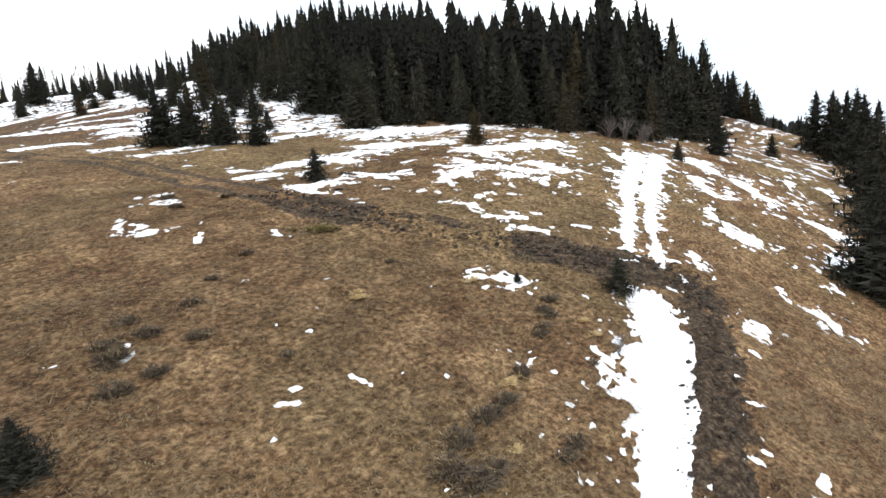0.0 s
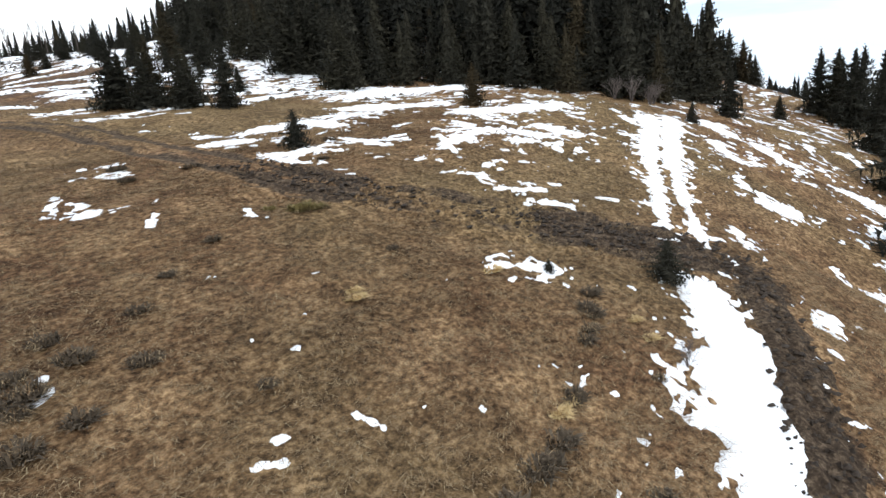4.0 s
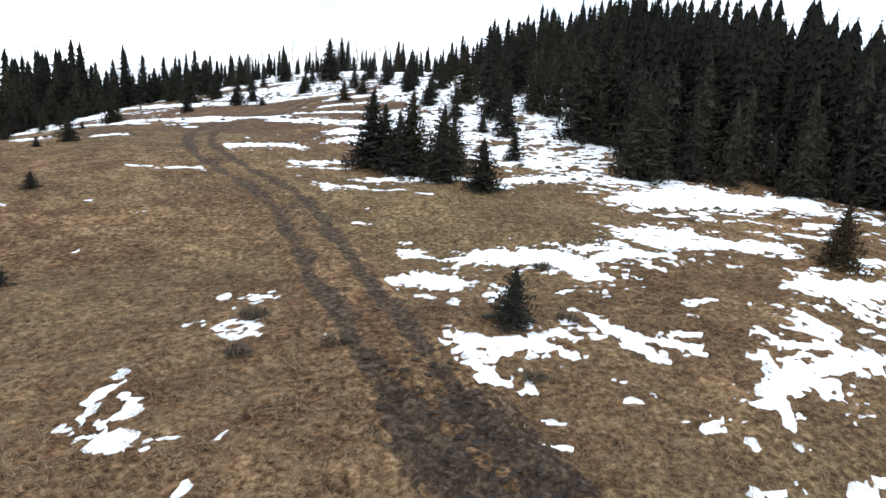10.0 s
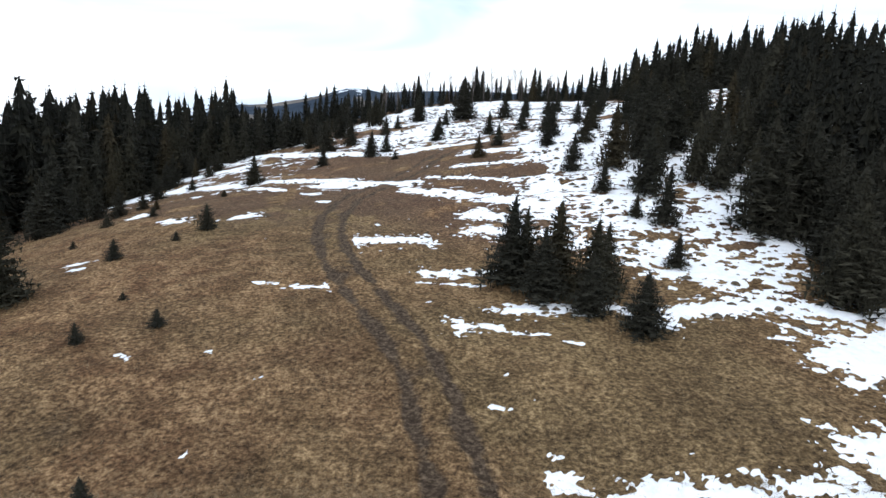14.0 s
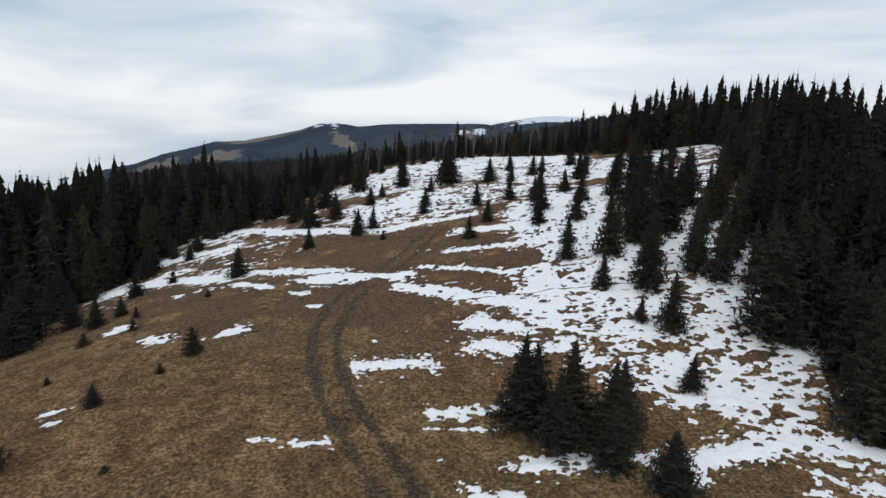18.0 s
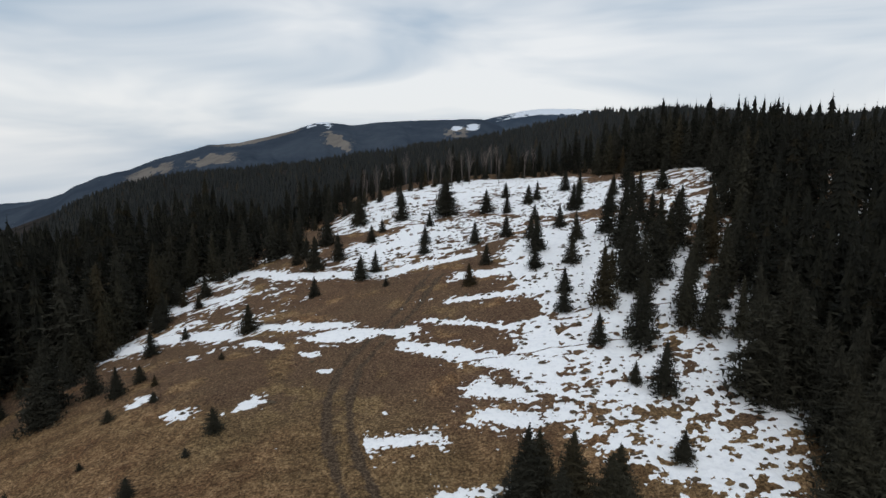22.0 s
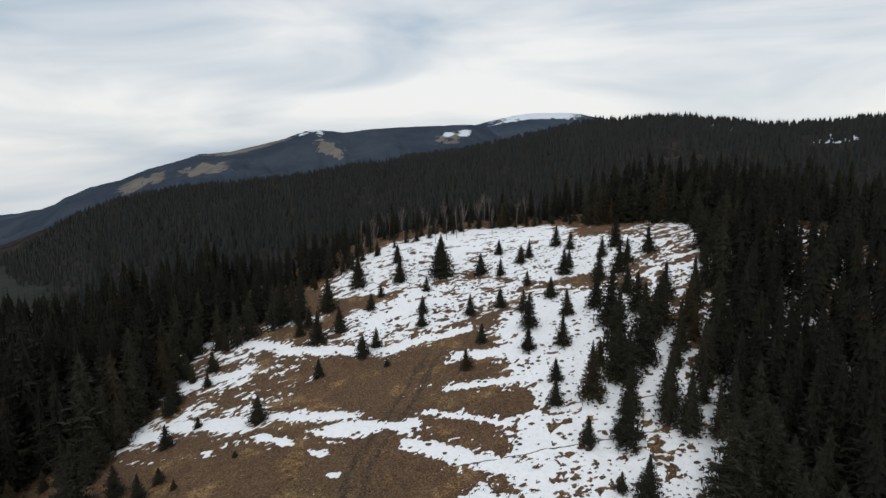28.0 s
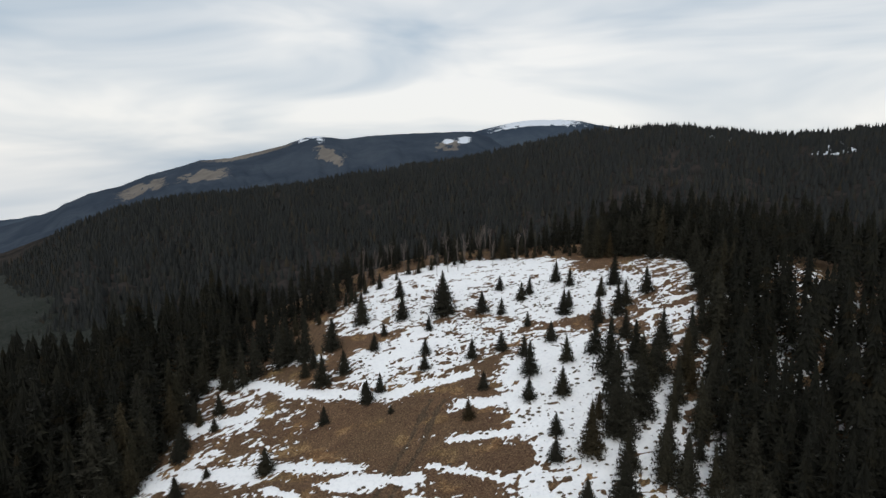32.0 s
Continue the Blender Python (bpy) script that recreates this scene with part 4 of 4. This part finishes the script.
GROVE = [
    (15.7, 47.4, 5.71, 0.9), (18.6, 50.3, 6.74, 0.9), (20.9, 54.6, 6.8, 0.9), (23.7, 56.9, 6.37, 0.9), (18.4, 58.8, 7.69, 0.9), (20.8, 81.8, 3, 1.1), (11.8, 56.7, 3.67, 1), (11.4, 45.8, 5.83, 0.9),
    (16.7, 52.9, 7.3, 0.85), (12.1, 39.1, 5.39, 0.9), (11.1, 32.8, 4.15, 0.9), (22.6, 73.8, 4.32, 0.9), (22.8, 61, 5.38, 0.9), (28.4, 77.1, 4.24, 0.9), (8.9, 49.8, 2.64, 1.2), (14, 42.8, 4.72, 0.9),
    (9.3, 26.4, 2.11, 1.2), (9.5, 34.2, 1.84, 1.2), (8.8, 39.8, 2.77, 1.1), (14.7, 48.2, 6.28, 0.85), (26.7, 83, 3.45, 1), (24.3, 91.8, 3.53, 1), (14.9, 89.7, 3.27, 1.1), (30.6, 87, 5.45, 0.9),
    (12.4, 95.8, 2.87, 1.1),
    (16.2, 21.3, 6, 1.1), (17.6, 23.4, 6.6, 1), (19.2, 26.6, 6.4, 1), (20.4, 29.3, 7, 1), (17.4, 31.6, 8, 1), (19.8, 32.4, 8.4, 1),
]
LEFT_EDGE = [
    (-31.5, 67.5, 1.9, 1.3), (-20.7, 75.7, 2.87, 1.1), (-17.9, 72.2, 4.54, 1), (-14.9, 74.2, 3.72, 1), (-39.2, 54, 5.05, 1), (-27, 22.7, 5.09, 1), (-34.4, 62.1, 3.4, 1.1), (-34.7, 64.5, 3.96, 1),
    (-32, 72.2, 2.96, 1.1), (-30.2, 46.2, 1.63, 1.3), (-34.2, 46.3, 3.31, 1.1), (-31.3, 44.1, 2.7, 1.1), (-29.5, 56.2, 1.52, 1.2), (-21.3, 81, 4.7, 1), (-17.3, 83.5, 5.36, 1), (-12.7, 90.3, 5, 1),
    (-19.7, 78.2, 3.08, 1.1), (-24, 82.7, 5.07, 1), (-10.6, 79.6, 2.71, 1.1), (-5.8, 99.7, 3.7, 1.1), (-11.9, 67.4, 1.86, 1.2),
    (-37.7, 45.7, 7, 1), (-41, 57.4, 6.4, 1), (-36.6, 42.6, 5.2, 1.1), (-28.3, 44.4, 1.1, 1.2),
]
EAST_SLOPE = [
    (72.8, -1.7, 8.3, 1), (68.3, -4.5, 9, 1), (73.1, 0.1, 8, 1), (48.9, -11, 9, 1), (72.4, -4.4, 9, 1), (90.4, 6.4, 4, 1), (93.7, 9.2, 3.3, 1), (34.4, -15, 8.4, 1),
    (75.6, -1.9, 7.2, 1), (75.7, -6.3, 8.1, 1), (68.8, -9.6, 9, 1), (88.2, 12.7, 4.8, 1), (99, 13.9, 6.4, 1), (92.3, 16, 7.7, 1), (92.8, 18.5, 9, 1),
]
for rows, kinds, label, group in ((EAST_SLOPE, FULL, "dark spruce standing in snow on the far side of the lane", "spruces beyond the lane"), (LONE, FULL, "single dark green young spruce standing in dry grass", "young spruces on the slope"), (CLUMP, FULL, "dark green young spruce in a tight clump ringed by snow", "clump of spruces"),
                                  (BUSHES, BUSHY, "small bushy dark spruce growing in the dry grass", "spruce saplings"), (UPPER, FULL, "young spruce standing alone in patchy snow", "spruces on the upper meadow"),
                                  (GROVE, FULL, "slender spruce rising out of unbroken snow", "spruces in the snowy grove"), (LEFT_EDGE, FULL, "young spruce at the foot of the wood", "spruces along the wood edge")):
    for x, y, h, spread in rows:
        tree(x, y, h, kinds, rng, label, group, spread)


# Where the wood grows taller or lower than elsewhere: place, reach, metres.
TALLER = [
    (43.4, 103.9, 9, 2.2), (55.8, 80.2, 9.4, -1.6), (36.4, 49.3, 5.5, -2.5), (21, 41.4, 6, -1.2), (48, 12, 9, 3.6), (68, 26, 12, 3.2), (46.2, 42.4, 5.4, 2.2), (50.5, 37.3, 7.6, 1), (-45.1, 54.1, 6.2, -2.5), (-46.8, 63.5, 5.2, 2.2), (-46.1, 59.5, 4.6, 2.2), (-13.9, 111.2, 7.1, -1.6),
]


def wood_sites(seed):
    """Places of the trees of the closed woods, with heights, and how far each stands behind the edge."""
    r = np.random.RandomState(seed)
    ring = np.array(CLEARING + CLEARING[:1], float)
    made, cells = [], {}
    for _ in range(26000):
        x, y = r.uniform(-105, 112), r.uniform(-10, 158)
        if math.hypot(x - 5, y - 50) > 106:
            continue
        gap = 1.5 + 1.1 * r.rand()
        key = (int(x // 3), int(y // 3))
        near = [q for i in (-1, 0, 1) for j in (-1, 0, 1) for q in cells.get((key[0] + i, key[1] + j), ())]
        if any((q[0] - x) ** 2 + (q[1] - y) ** 2 < gap * gap for q in near):
            continue
        cells.setdefault(key, []).append((x, y))
        made.append((x, y))
    pts = np.array(made)
    # The edge of the upper clearing wanders by a few metres.
    stray = 7 * smooth(40, 58, pts[:, 1])
    wx, wy = fbm(pts[:, 0] / 7, pts[:, 1] / 7, 63, 3) - 0.5, fbm(pts[:, 0] / 7, pts[:, 1] / 7, 65, 3) - 0.5
    pts = pts[~inside(CLEARING, pts[:, 0] + stray * wx, pts[:, 1] + stray * wy)]
    edge = along([tuple(p) for p in ring], pts[:, 0], pts[:, 1])[0]
    gaps = fbm(pts[:, 0] / 9, pts[:, 1] / 9, 61, 2)
    keep = (gaps > 0.30) | (edge < 3)
    pts, edge = pts[keep], edge[keep]
    west = 1 - smooth(-18, 8, pts[:, 0])
    height = (6.2 - 0.9 * west + (4.3 + 0.8 * west) * smooth(0, 8 - west, edge)) * (0.72 + 0.42 * r.rand(len(pts))) * np.where((edge < 4) & (r.rand(len(pts)) < 0.3), 0.55, 1.0) * (1 + 0.25 * west * smooth(42, 66, pts[:, 1])) + 1.7 * (r.rand(len(pts)) > 0.95)
    for cx, cy, r0, more in TALLER:
        height = height + more * np.exp(-((pts[:, 0] - cx) ** 2 + (pts[:, 1] - cy) ** 2) / (2 * r0 * r0))
    # Behind the top of the clearing only young trees stand.
    young = smooth(80, 94, pts[:, 1]) * smooth(-46, -32, pts[:, 0]) * (1 - smooth(27, 38, pts[:, 0]))
    height = height * (1 - 0.55 * young) + 2.6 * young * (r.rand(len(pts)) > 0.93)
    return pts, np.maximum(height, 2.5), edge


SITES, TALLNESS, BEHIND = wood_sites(5)
AT_EDGE = [i for i in np.argsort(BEHIND) if SITES[i][0] < 75][:250]
for i in AT_EDGE:
    tree(*SITES[i], float(TALLNESS[i]), TALL, rng, "tall dark spruce at the front of the dense wood", "spruces at the wood edge", rng.uniform(0.95, 1.25))


def massed(name, label, sites, heights, behind, seed, spread=(0.95, 1.35)):
    r = np.random.RandomState(seed)
    vs, fs, count = [], [], 0
    z = ground_z(sites[:, 0], sites[:, 1])
    for (x, y), h, z0, depth in zip(sites, heights, z, behind):
        *_, cv, cf = (MASSED if depth < 13 else MASSED_DEEP)[r.randint(6)]
        a, w = r.uniform(0, 6.283), h * r.uniform(*spread)
        c, s = math.cos(a) * w, math.sin(a) * w
        v = np.empty_like(cv)
        v[:, 0], v[:, 1], v[:, 2] = cv[:, 0] * c - cv[:, 1] * s + x, cv[:, 0] * s + cv[:, 1] * c + y, cv[:, 2] * h + z0 - 0.06
        vs.append(v)
        fs.append(cf + count)
        count += len(v)
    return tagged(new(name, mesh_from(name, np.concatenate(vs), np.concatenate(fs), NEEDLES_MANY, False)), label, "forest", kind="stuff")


rest = np.setdiff1d(np.arange(len(SITES)), AT_EDGE)
east = SITES[rest][:, 0] > 5
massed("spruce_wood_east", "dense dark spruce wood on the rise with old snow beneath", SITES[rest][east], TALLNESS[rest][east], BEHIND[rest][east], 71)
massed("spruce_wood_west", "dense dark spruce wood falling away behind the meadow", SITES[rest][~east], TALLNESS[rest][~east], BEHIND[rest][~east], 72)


def far_woods():
    """Crowns on the hill across the valley, thinned where only bare wood stands."""
    r = np.random.RandomState(9)
    hill_ob = bpy.data.objects["wooded_hill"]
    n = len(hill_ob.data.vertices)
    co = np.empty(n * 3, np.float32)
    hill_ob.data.vertices.foreach_get("co", co)
    grid = co.reshape(-1, 66, 3)
    count = 52000
    i, j = r.uniform(0, grid.shape[0] - 1.01, count), 64 * r.rand(count) ** 0.7
    i0, j0 = i.astype(int), j.astype(int)
    a, b = (i - i0)[:, None], (j - j0)[:, None]
    p = (grid[i0, j0] * (1 - a) + grid[i0 + 1, j0] * a) * (1 - b) + (grid[i0, j0 + 1] * (1 - a) + grid[i0 + 1, j0 + 1] * a) * b
    p = p[(fbm(p[:, 0] / 70, p[:, 1] / 70, 301, 3) > 0.4) | (r.rand(count) < 0.35)]
    h = r.uniform(5, 11, len(p))
    w = h * r.uniform(0.2, 0.32, len(p))
    base = np.stack([np.cos(np.arange(5) * 1.2566), np.sin(np.arange(5) * 1.2566)], 1)
    v = np.empty((len(p), 6, 3))
    for k in range(5):
        v[:, k, 0], v[:, k, 1], v[:, k, 2] = p[:, 0] + base[k, 0] * w, p[:, 1] + base[k, 1] * w, p[:, 2] - 0.5
    v[:, 5, 0], v[:, 5, 1], v[:, 5, 2] = p[:, 0], p[:, 1], p[:, 2] + h
    f = np.array([(k, (k + 1) % 5, 5) for k in range(5)])
    faces = (np.arange(len(p))[:, None, None] * 6 + f).reshape(-1, 3)
    return tagged(new("distant_woods", mesh_from("distant_woods", v.reshape(-1, 3), faces, HAZY_NEEDLES, False)), "dark conifer woods on the next hill across the valley", "forest", kind="stuff")


far_woods()


# ---------------------------------------------------------------- grass


def tussocks(name, label, area, count, blades, size, seed, mat=STRAW, free=True):
    r = np.random.RandomState(seed)
    x, y = r.uniform(area[0], area[2], count), r.uniform(area[1], area[3], count)
    if free:
        keep = (snow_value(x, y) < 0) & (np.minimum.reduce([along(p, x, y)[0] for p in (MUD_FOOT, MUD_BEND, MUD_TOP)]) > 1.0)
        rut = np.abs(along(TRACK_LINE, x, y)[0] - 0.85)
        keep &= (rut > 0.42) & inside(CLEARING, x, y) & (along(ROAD_LINE, x, y)[0] > 1.9)
        x, y = x[keep], y[keep]
    z = ground_z(x, y)
    lie = fbm(x / 3.0, y / 3.0, seed + 1, 2) * 9.0
    vs = []
    for b in range(blades):
        a = lie + r.normal(0, 0.9, len(x))
        length = size * r.uniform(0.55, 1.35, len(x))
        bx, by = x + r.normal(0, 0.09, len(x)), y + r.normal(0, 0.09, len(x))
        ca, sa, w = np.cos(a), np.sin(a), length * 0.012 + 0.003
        up = length * r.uniform(0.05, 0.3, len(x))
        p = np.stack([bx - sa * w, by + ca * w, z - 0.02], 1)
        q = np.stack([bx + sa * w, by - ca * w, z - 0.02], 1)
        m1 = np.stack([bx + ca * length * 0.5 - sa * w * 0.8, by + sa * length * 0.5 + ca * w * 0.8, z + up], 1)
        m2 = np.stack([bx + ca * length * 0.5 + sa * w * 0.8, by + sa * length * 0.5 - ca * w * 0.8, z + up], 1)
        tip = np.stack([bx + ca * length, by + sa * length, z + up * 0.55], 1)
        vs.append(np.stack([p, q, m2, m1, tip], 1))
    v = np.concatenate(vs)
    f = np.array([(0, 1, 2), (3, 2, 4)])
    faces = (np.arange(len(v))[:, None, None] * 5 + f).reshape(-1, 3)
    return tagged(new(name, mesh_from(name, v.reshape(-1, 3), faces, mat, False)), label, "grass", kind="stuff")


tussocks("matted_grass", "matted tufts of long dry brown grass on the slope", (-18, -24, 12, 9), 24000, 9, 0.34, 81)
tussocks("meadow_grass", "short dry tufts of straw-coloured grass on the meadow", (-36, 3, 20, 64), 26000, 4, 0.34, 83)


def hummocks():
    """Low domes of dead grass and heath that stick out of thin snow."""
    r = np.random.RandomState(91)
    x, y = r.uniform(-24, 34, 9000), r.uniform(12, 100, 9000)
    v = snow_value(x, y)
    keep = (v > 0.0) & (v < 0.09) & inside(CLEARING, x, y) & (fbm(x / 5, y / 5, 93, 2) > 0.42)
    x, y = x[keep][:1900], y[keep][:1900]
    z = ground_z(x, y)
    a = np.arange(7) * 6.283 / 7
    size = 0.06 + 0.17 * r.rand(len(x)) ** 2
    vs = np.empty((len(x), 15, 3))
    for k, (rad, up) in enumerate(((1.0, -0.02), (0.6, 0.55))):
        for i in range(7):
            reach = size * rad * r.uniform(0.7, 1.3, len(x))
            vs[:, 7 * k + i, 0], vs[:, 7 * k + i, 1], vs[:, 7 * k + i, 2] = x + 1.5 * reach * np.cos(a[i]), y + reach * np.sin(a[i]), z + 0.05 + size * up * r.uniform(0.5, 1.3, len(x))
    vs[:, 14, 0], vs[:, 14, 1], vs[:, 14, 2] = x, y, z + 0.08 + size * 0.75
    f = [(i, (i + 1) % 7, 7 + (i + 1) % 7) for i in range(7)] + [(i, 7 + (i + 1) % 7, 7 + i) for i in range(7)] + [(7 + i, 7 + (i + 1) % 7, 14) for i in range(7)]
    faces = (np.arange(len(x))[:, None, None] * 15 + np.array(f)).reshape(-1, 3)
    return tagged(new("grass_hummocks", mesh_from("grass_hummocks", vs.reshape(-1, 3), faces, HEATH, False)), "small dark hummocks of dead grass poking out of thin snow", "grass", kind="stuff")


hummocks()

# ---------------------------------------------------------------- bare trees and shrubs


def bare_parts(seed, height, spread, stems):
    """Thin three-sided branches of a leafless tree or shrub."""
    r = random.Random(seed)
    vs, fs = [], []

    def limb(p, d, length, radius, depth):
        q = p + d * length
        side = d.orthogonal().normalized()
        other = d.cross(side)
        first = len(vs)
        for base, rad in ((p, radius), (q, radius * 0.6)):
            for k in range(3):
                a = 2.094 * k
                vs.append(tuple(base + (side * math.cos(a) + other * math.sin(a)) * rad))
        for k in range(3):
            fs.append((first + k, first + (k + 1) % 3, first + 3 + (k + 1) % 3, first + 3 + k))
        if depth:
            for k in range(3 if depth > 1 else 2):
                t = Vector((r.uniform(-1, 1), r.uniform(-1, 1), r.uniform(0.0, 0.8))) * spread
                limb(p + d * length * r.uniform(0.45, 1.0), (d + t).normalized(), length * r.uniform(0.5, 0.8), radius * 0.55, depth - 1)

    for _ in range(stems):
        lean = 0.06 if stems == 1 else 0.5
        limb(Vector((0, 0, -0.05)), Vector((r.uniform(-lean, lean), r.uniform(-lean, lean), 1)).normalized(), height * 0.42, height * 0.016, 4 if stems == 1 else 3)
    return mesh_from("branches", vs, fs, GREY_BARK, False)


BARE = [bare_parts(k, 1.0, 0.75, 1) for k in range(3)]
SHRUB = [bare_parts(20 + k, 1.0, 0.9, 7) for k in range(2)]
for k in range(26):
    x, y, h = rng.uniform(-16, 24), rng.uniform(108, 124), rng.uniform(6, 9)
    ob = new("bare_tree", BARE[k % 3])
    ob.matrix_basis = Matrix.Translation((x, y, gz(x, y))) @ Matrix.Rotation(rng.uniform(0, 6.28), 4, "Z") @ Matrix.Diagonal((h * 0.6, h * 0.6, h, 1))
    tagged(ob, "leafless grey-brown tree at the far edge of the meadow", "tree", "bare trees")
for x, y, h in ((31.6, 3.1, 2.6), (32.9, 2.1, 2.2), (34.1, 2.4, 2.4), (36.1, 3.3, 2.0), (30.6, 4.0, 2.4), (-0.7, -15.9, 0.7), (-0.2, -15.7, 0.6)):
    ob = new("bare_shrub", SHRUB[int(x) % 2])
    ob.matrix_basis = Matrix.Translation((x, y, gz(x, y))) @ Matrix.Rotation(rng.uniform(0, 6.28), 4, "Z") @ Matrix.Diagonal((h, h, h, 1))
    tagged(ob, "leafless shrub with thin grey-brown twigs beside the snow", "shrub", "bare shrubs")

# ---------------------------------------------------------------- tufts that stand out


def tuft_mesh(seed, blades, mat):
    """A low tuft of bent blades, one metre across."""
    r = np.random.RandomState(seed)
    a, lean = r.uniform(0, 6.283, blades), r.uniform(0.15, 1.0, blades)
    d, length = 0.34 * np.sqrt(r.rand(blades)), r.uniform(0.22, 0.5, blades)
    turn = a + r.normal(0, 0.7, blades)
    bx, by, ca, sa = d * np.cos(a), d * np.sin(a), np.cos(turn), np.sin(turn)
    w = 0.016 + 0.02 * r.rand(blades)
    rows = []
    for u, k in ((0.0, 1.0), (0.5, 0.8)):
        x, y, z = bx + ca * length * lean * u, by + sa * length * lean * u, length * (1.15 - lean) * u * 1.5 - 0.03
        rows += [np.stack([x - sa * w * k, y + ca * w * k, z], 1), np.stack([x + sa * w * k, y - ca * w * k, z], 1)]
    tip = np.stack([bx + ca * length * lean, by + sa * length * lean, length * (1.1 - lean) * 0.8], 1)
    v = np.stack([rows[0], rows[1], rows[3], rows[2], tip], 1).reshape(-1, 3)
    f = np.array([(0, 1, 2), (0, 2, 3), (3, 2, 4)])
    return mesh_from("grass_tuft", v, (np.arange(blades)[:, None, None] * 5 + f).reshape(-1, 3), mat, False)


PALE_STRAW = simple_material("pale_straw", (0.38, 0.27, 0.12), (0.66, 0.5, 0.26), 5, 0.9, 0.2)
MOSS = simple_material("yellow_green_moss", (0.085, 0.067, 0.027), (0.23, 0.185, 0.075), 6, 0.95, 0.3)
for places, mat, label, group, flat in (
        (((-6.2, -9.8, 0.75), (-6.0, -9.5, 0.55), (-1.9, -10.6, 0.8), (-5.1, -15.1, 0.75), (-4.6, -15.0, 0.5), (-0.5, -14.8, 0.6), (-0.1, -14.1, 0.6), (-7.0, -17.0, 0.5)), PALE_STRAW, "flattened patch of pale yellow dead grass", "pale grass patches", 0.4),
        (((-4.3, -4.5, 1.2), (-3.9, -4.7, 0.9), (-5.0, -3.6, 0.6)), MOSS, "yellow-green mossy hummock beside the muddy track", "mossy hummocks", 0.7),
        (((-12.2, -8.6, 0.9), (-13.2, -9.2, 1.1), (-11.2, -9.5, 0.8), (-13.6, -10.6, 1.0), (-12.6, -10.4, 0.8), (-10.6, -7.5, 0.7), (-1.1, -13.2, 0.8), (-1.8, -13.8, 0.7), (-0.2, -12.8, 0.8), (-6.5, -15.9, 0.7), (-5.0, 2.4, 0.9), (-7.2, 4.3, 1.0), (-7.5, 2.3, 0.8), (-0.3, 0.1, 0.7), (1.9, 2.8, 0.8), (2.8, 6.7, 0.9), (-9.4, -6.2, 0.6), (-7.6, -5.0, 0.6), (-4.4, -15, 0.8), (-5.9, -15.7, 0.9), (-6.9, -15.9, 0.9), (-8, -16.2, 1), (-8.8, -16.7, 1.1), (-8.6, -17.2, 1.1), (-1.1, -13.5, 0.8), (-2.3, -14, 0.7), (-5.4, -17.5, 0.8), (-6, -17.7, 0.7), (-8, -17.2, 1), (-12.5, -7.7, 0.8), (-13.3, -8.6, 0.8), (-13.4, -9.6, 0.7), (-9.6, -11.4, 0.5), (-3.6, -8.2, 0.5), (-1.9, -15.7, 0.5)), HEATH, "low dark heather bush in the dry grass", "heather bushes", 0.7)):
    kinds = [tuft_mesh(500 + k, 220, mat) for k in range(3)]
    for k, (x, y, size) in enumerate(places):
        ob = new("grass_tuft" if mat is not HEATH else "heather_bush", kinds[k % 3])
        ob.matrix_basis = Matrix.Translation((x, y, gz(x, y))) @ Matrix.Rotation(rng.uniform(0, 6.28), 4, "Z") @ Matrix.Diagonal((size, size, size * flat, 1))
        tagged(ob, label, "grass" if mat is not HEATH else "shrub", group)
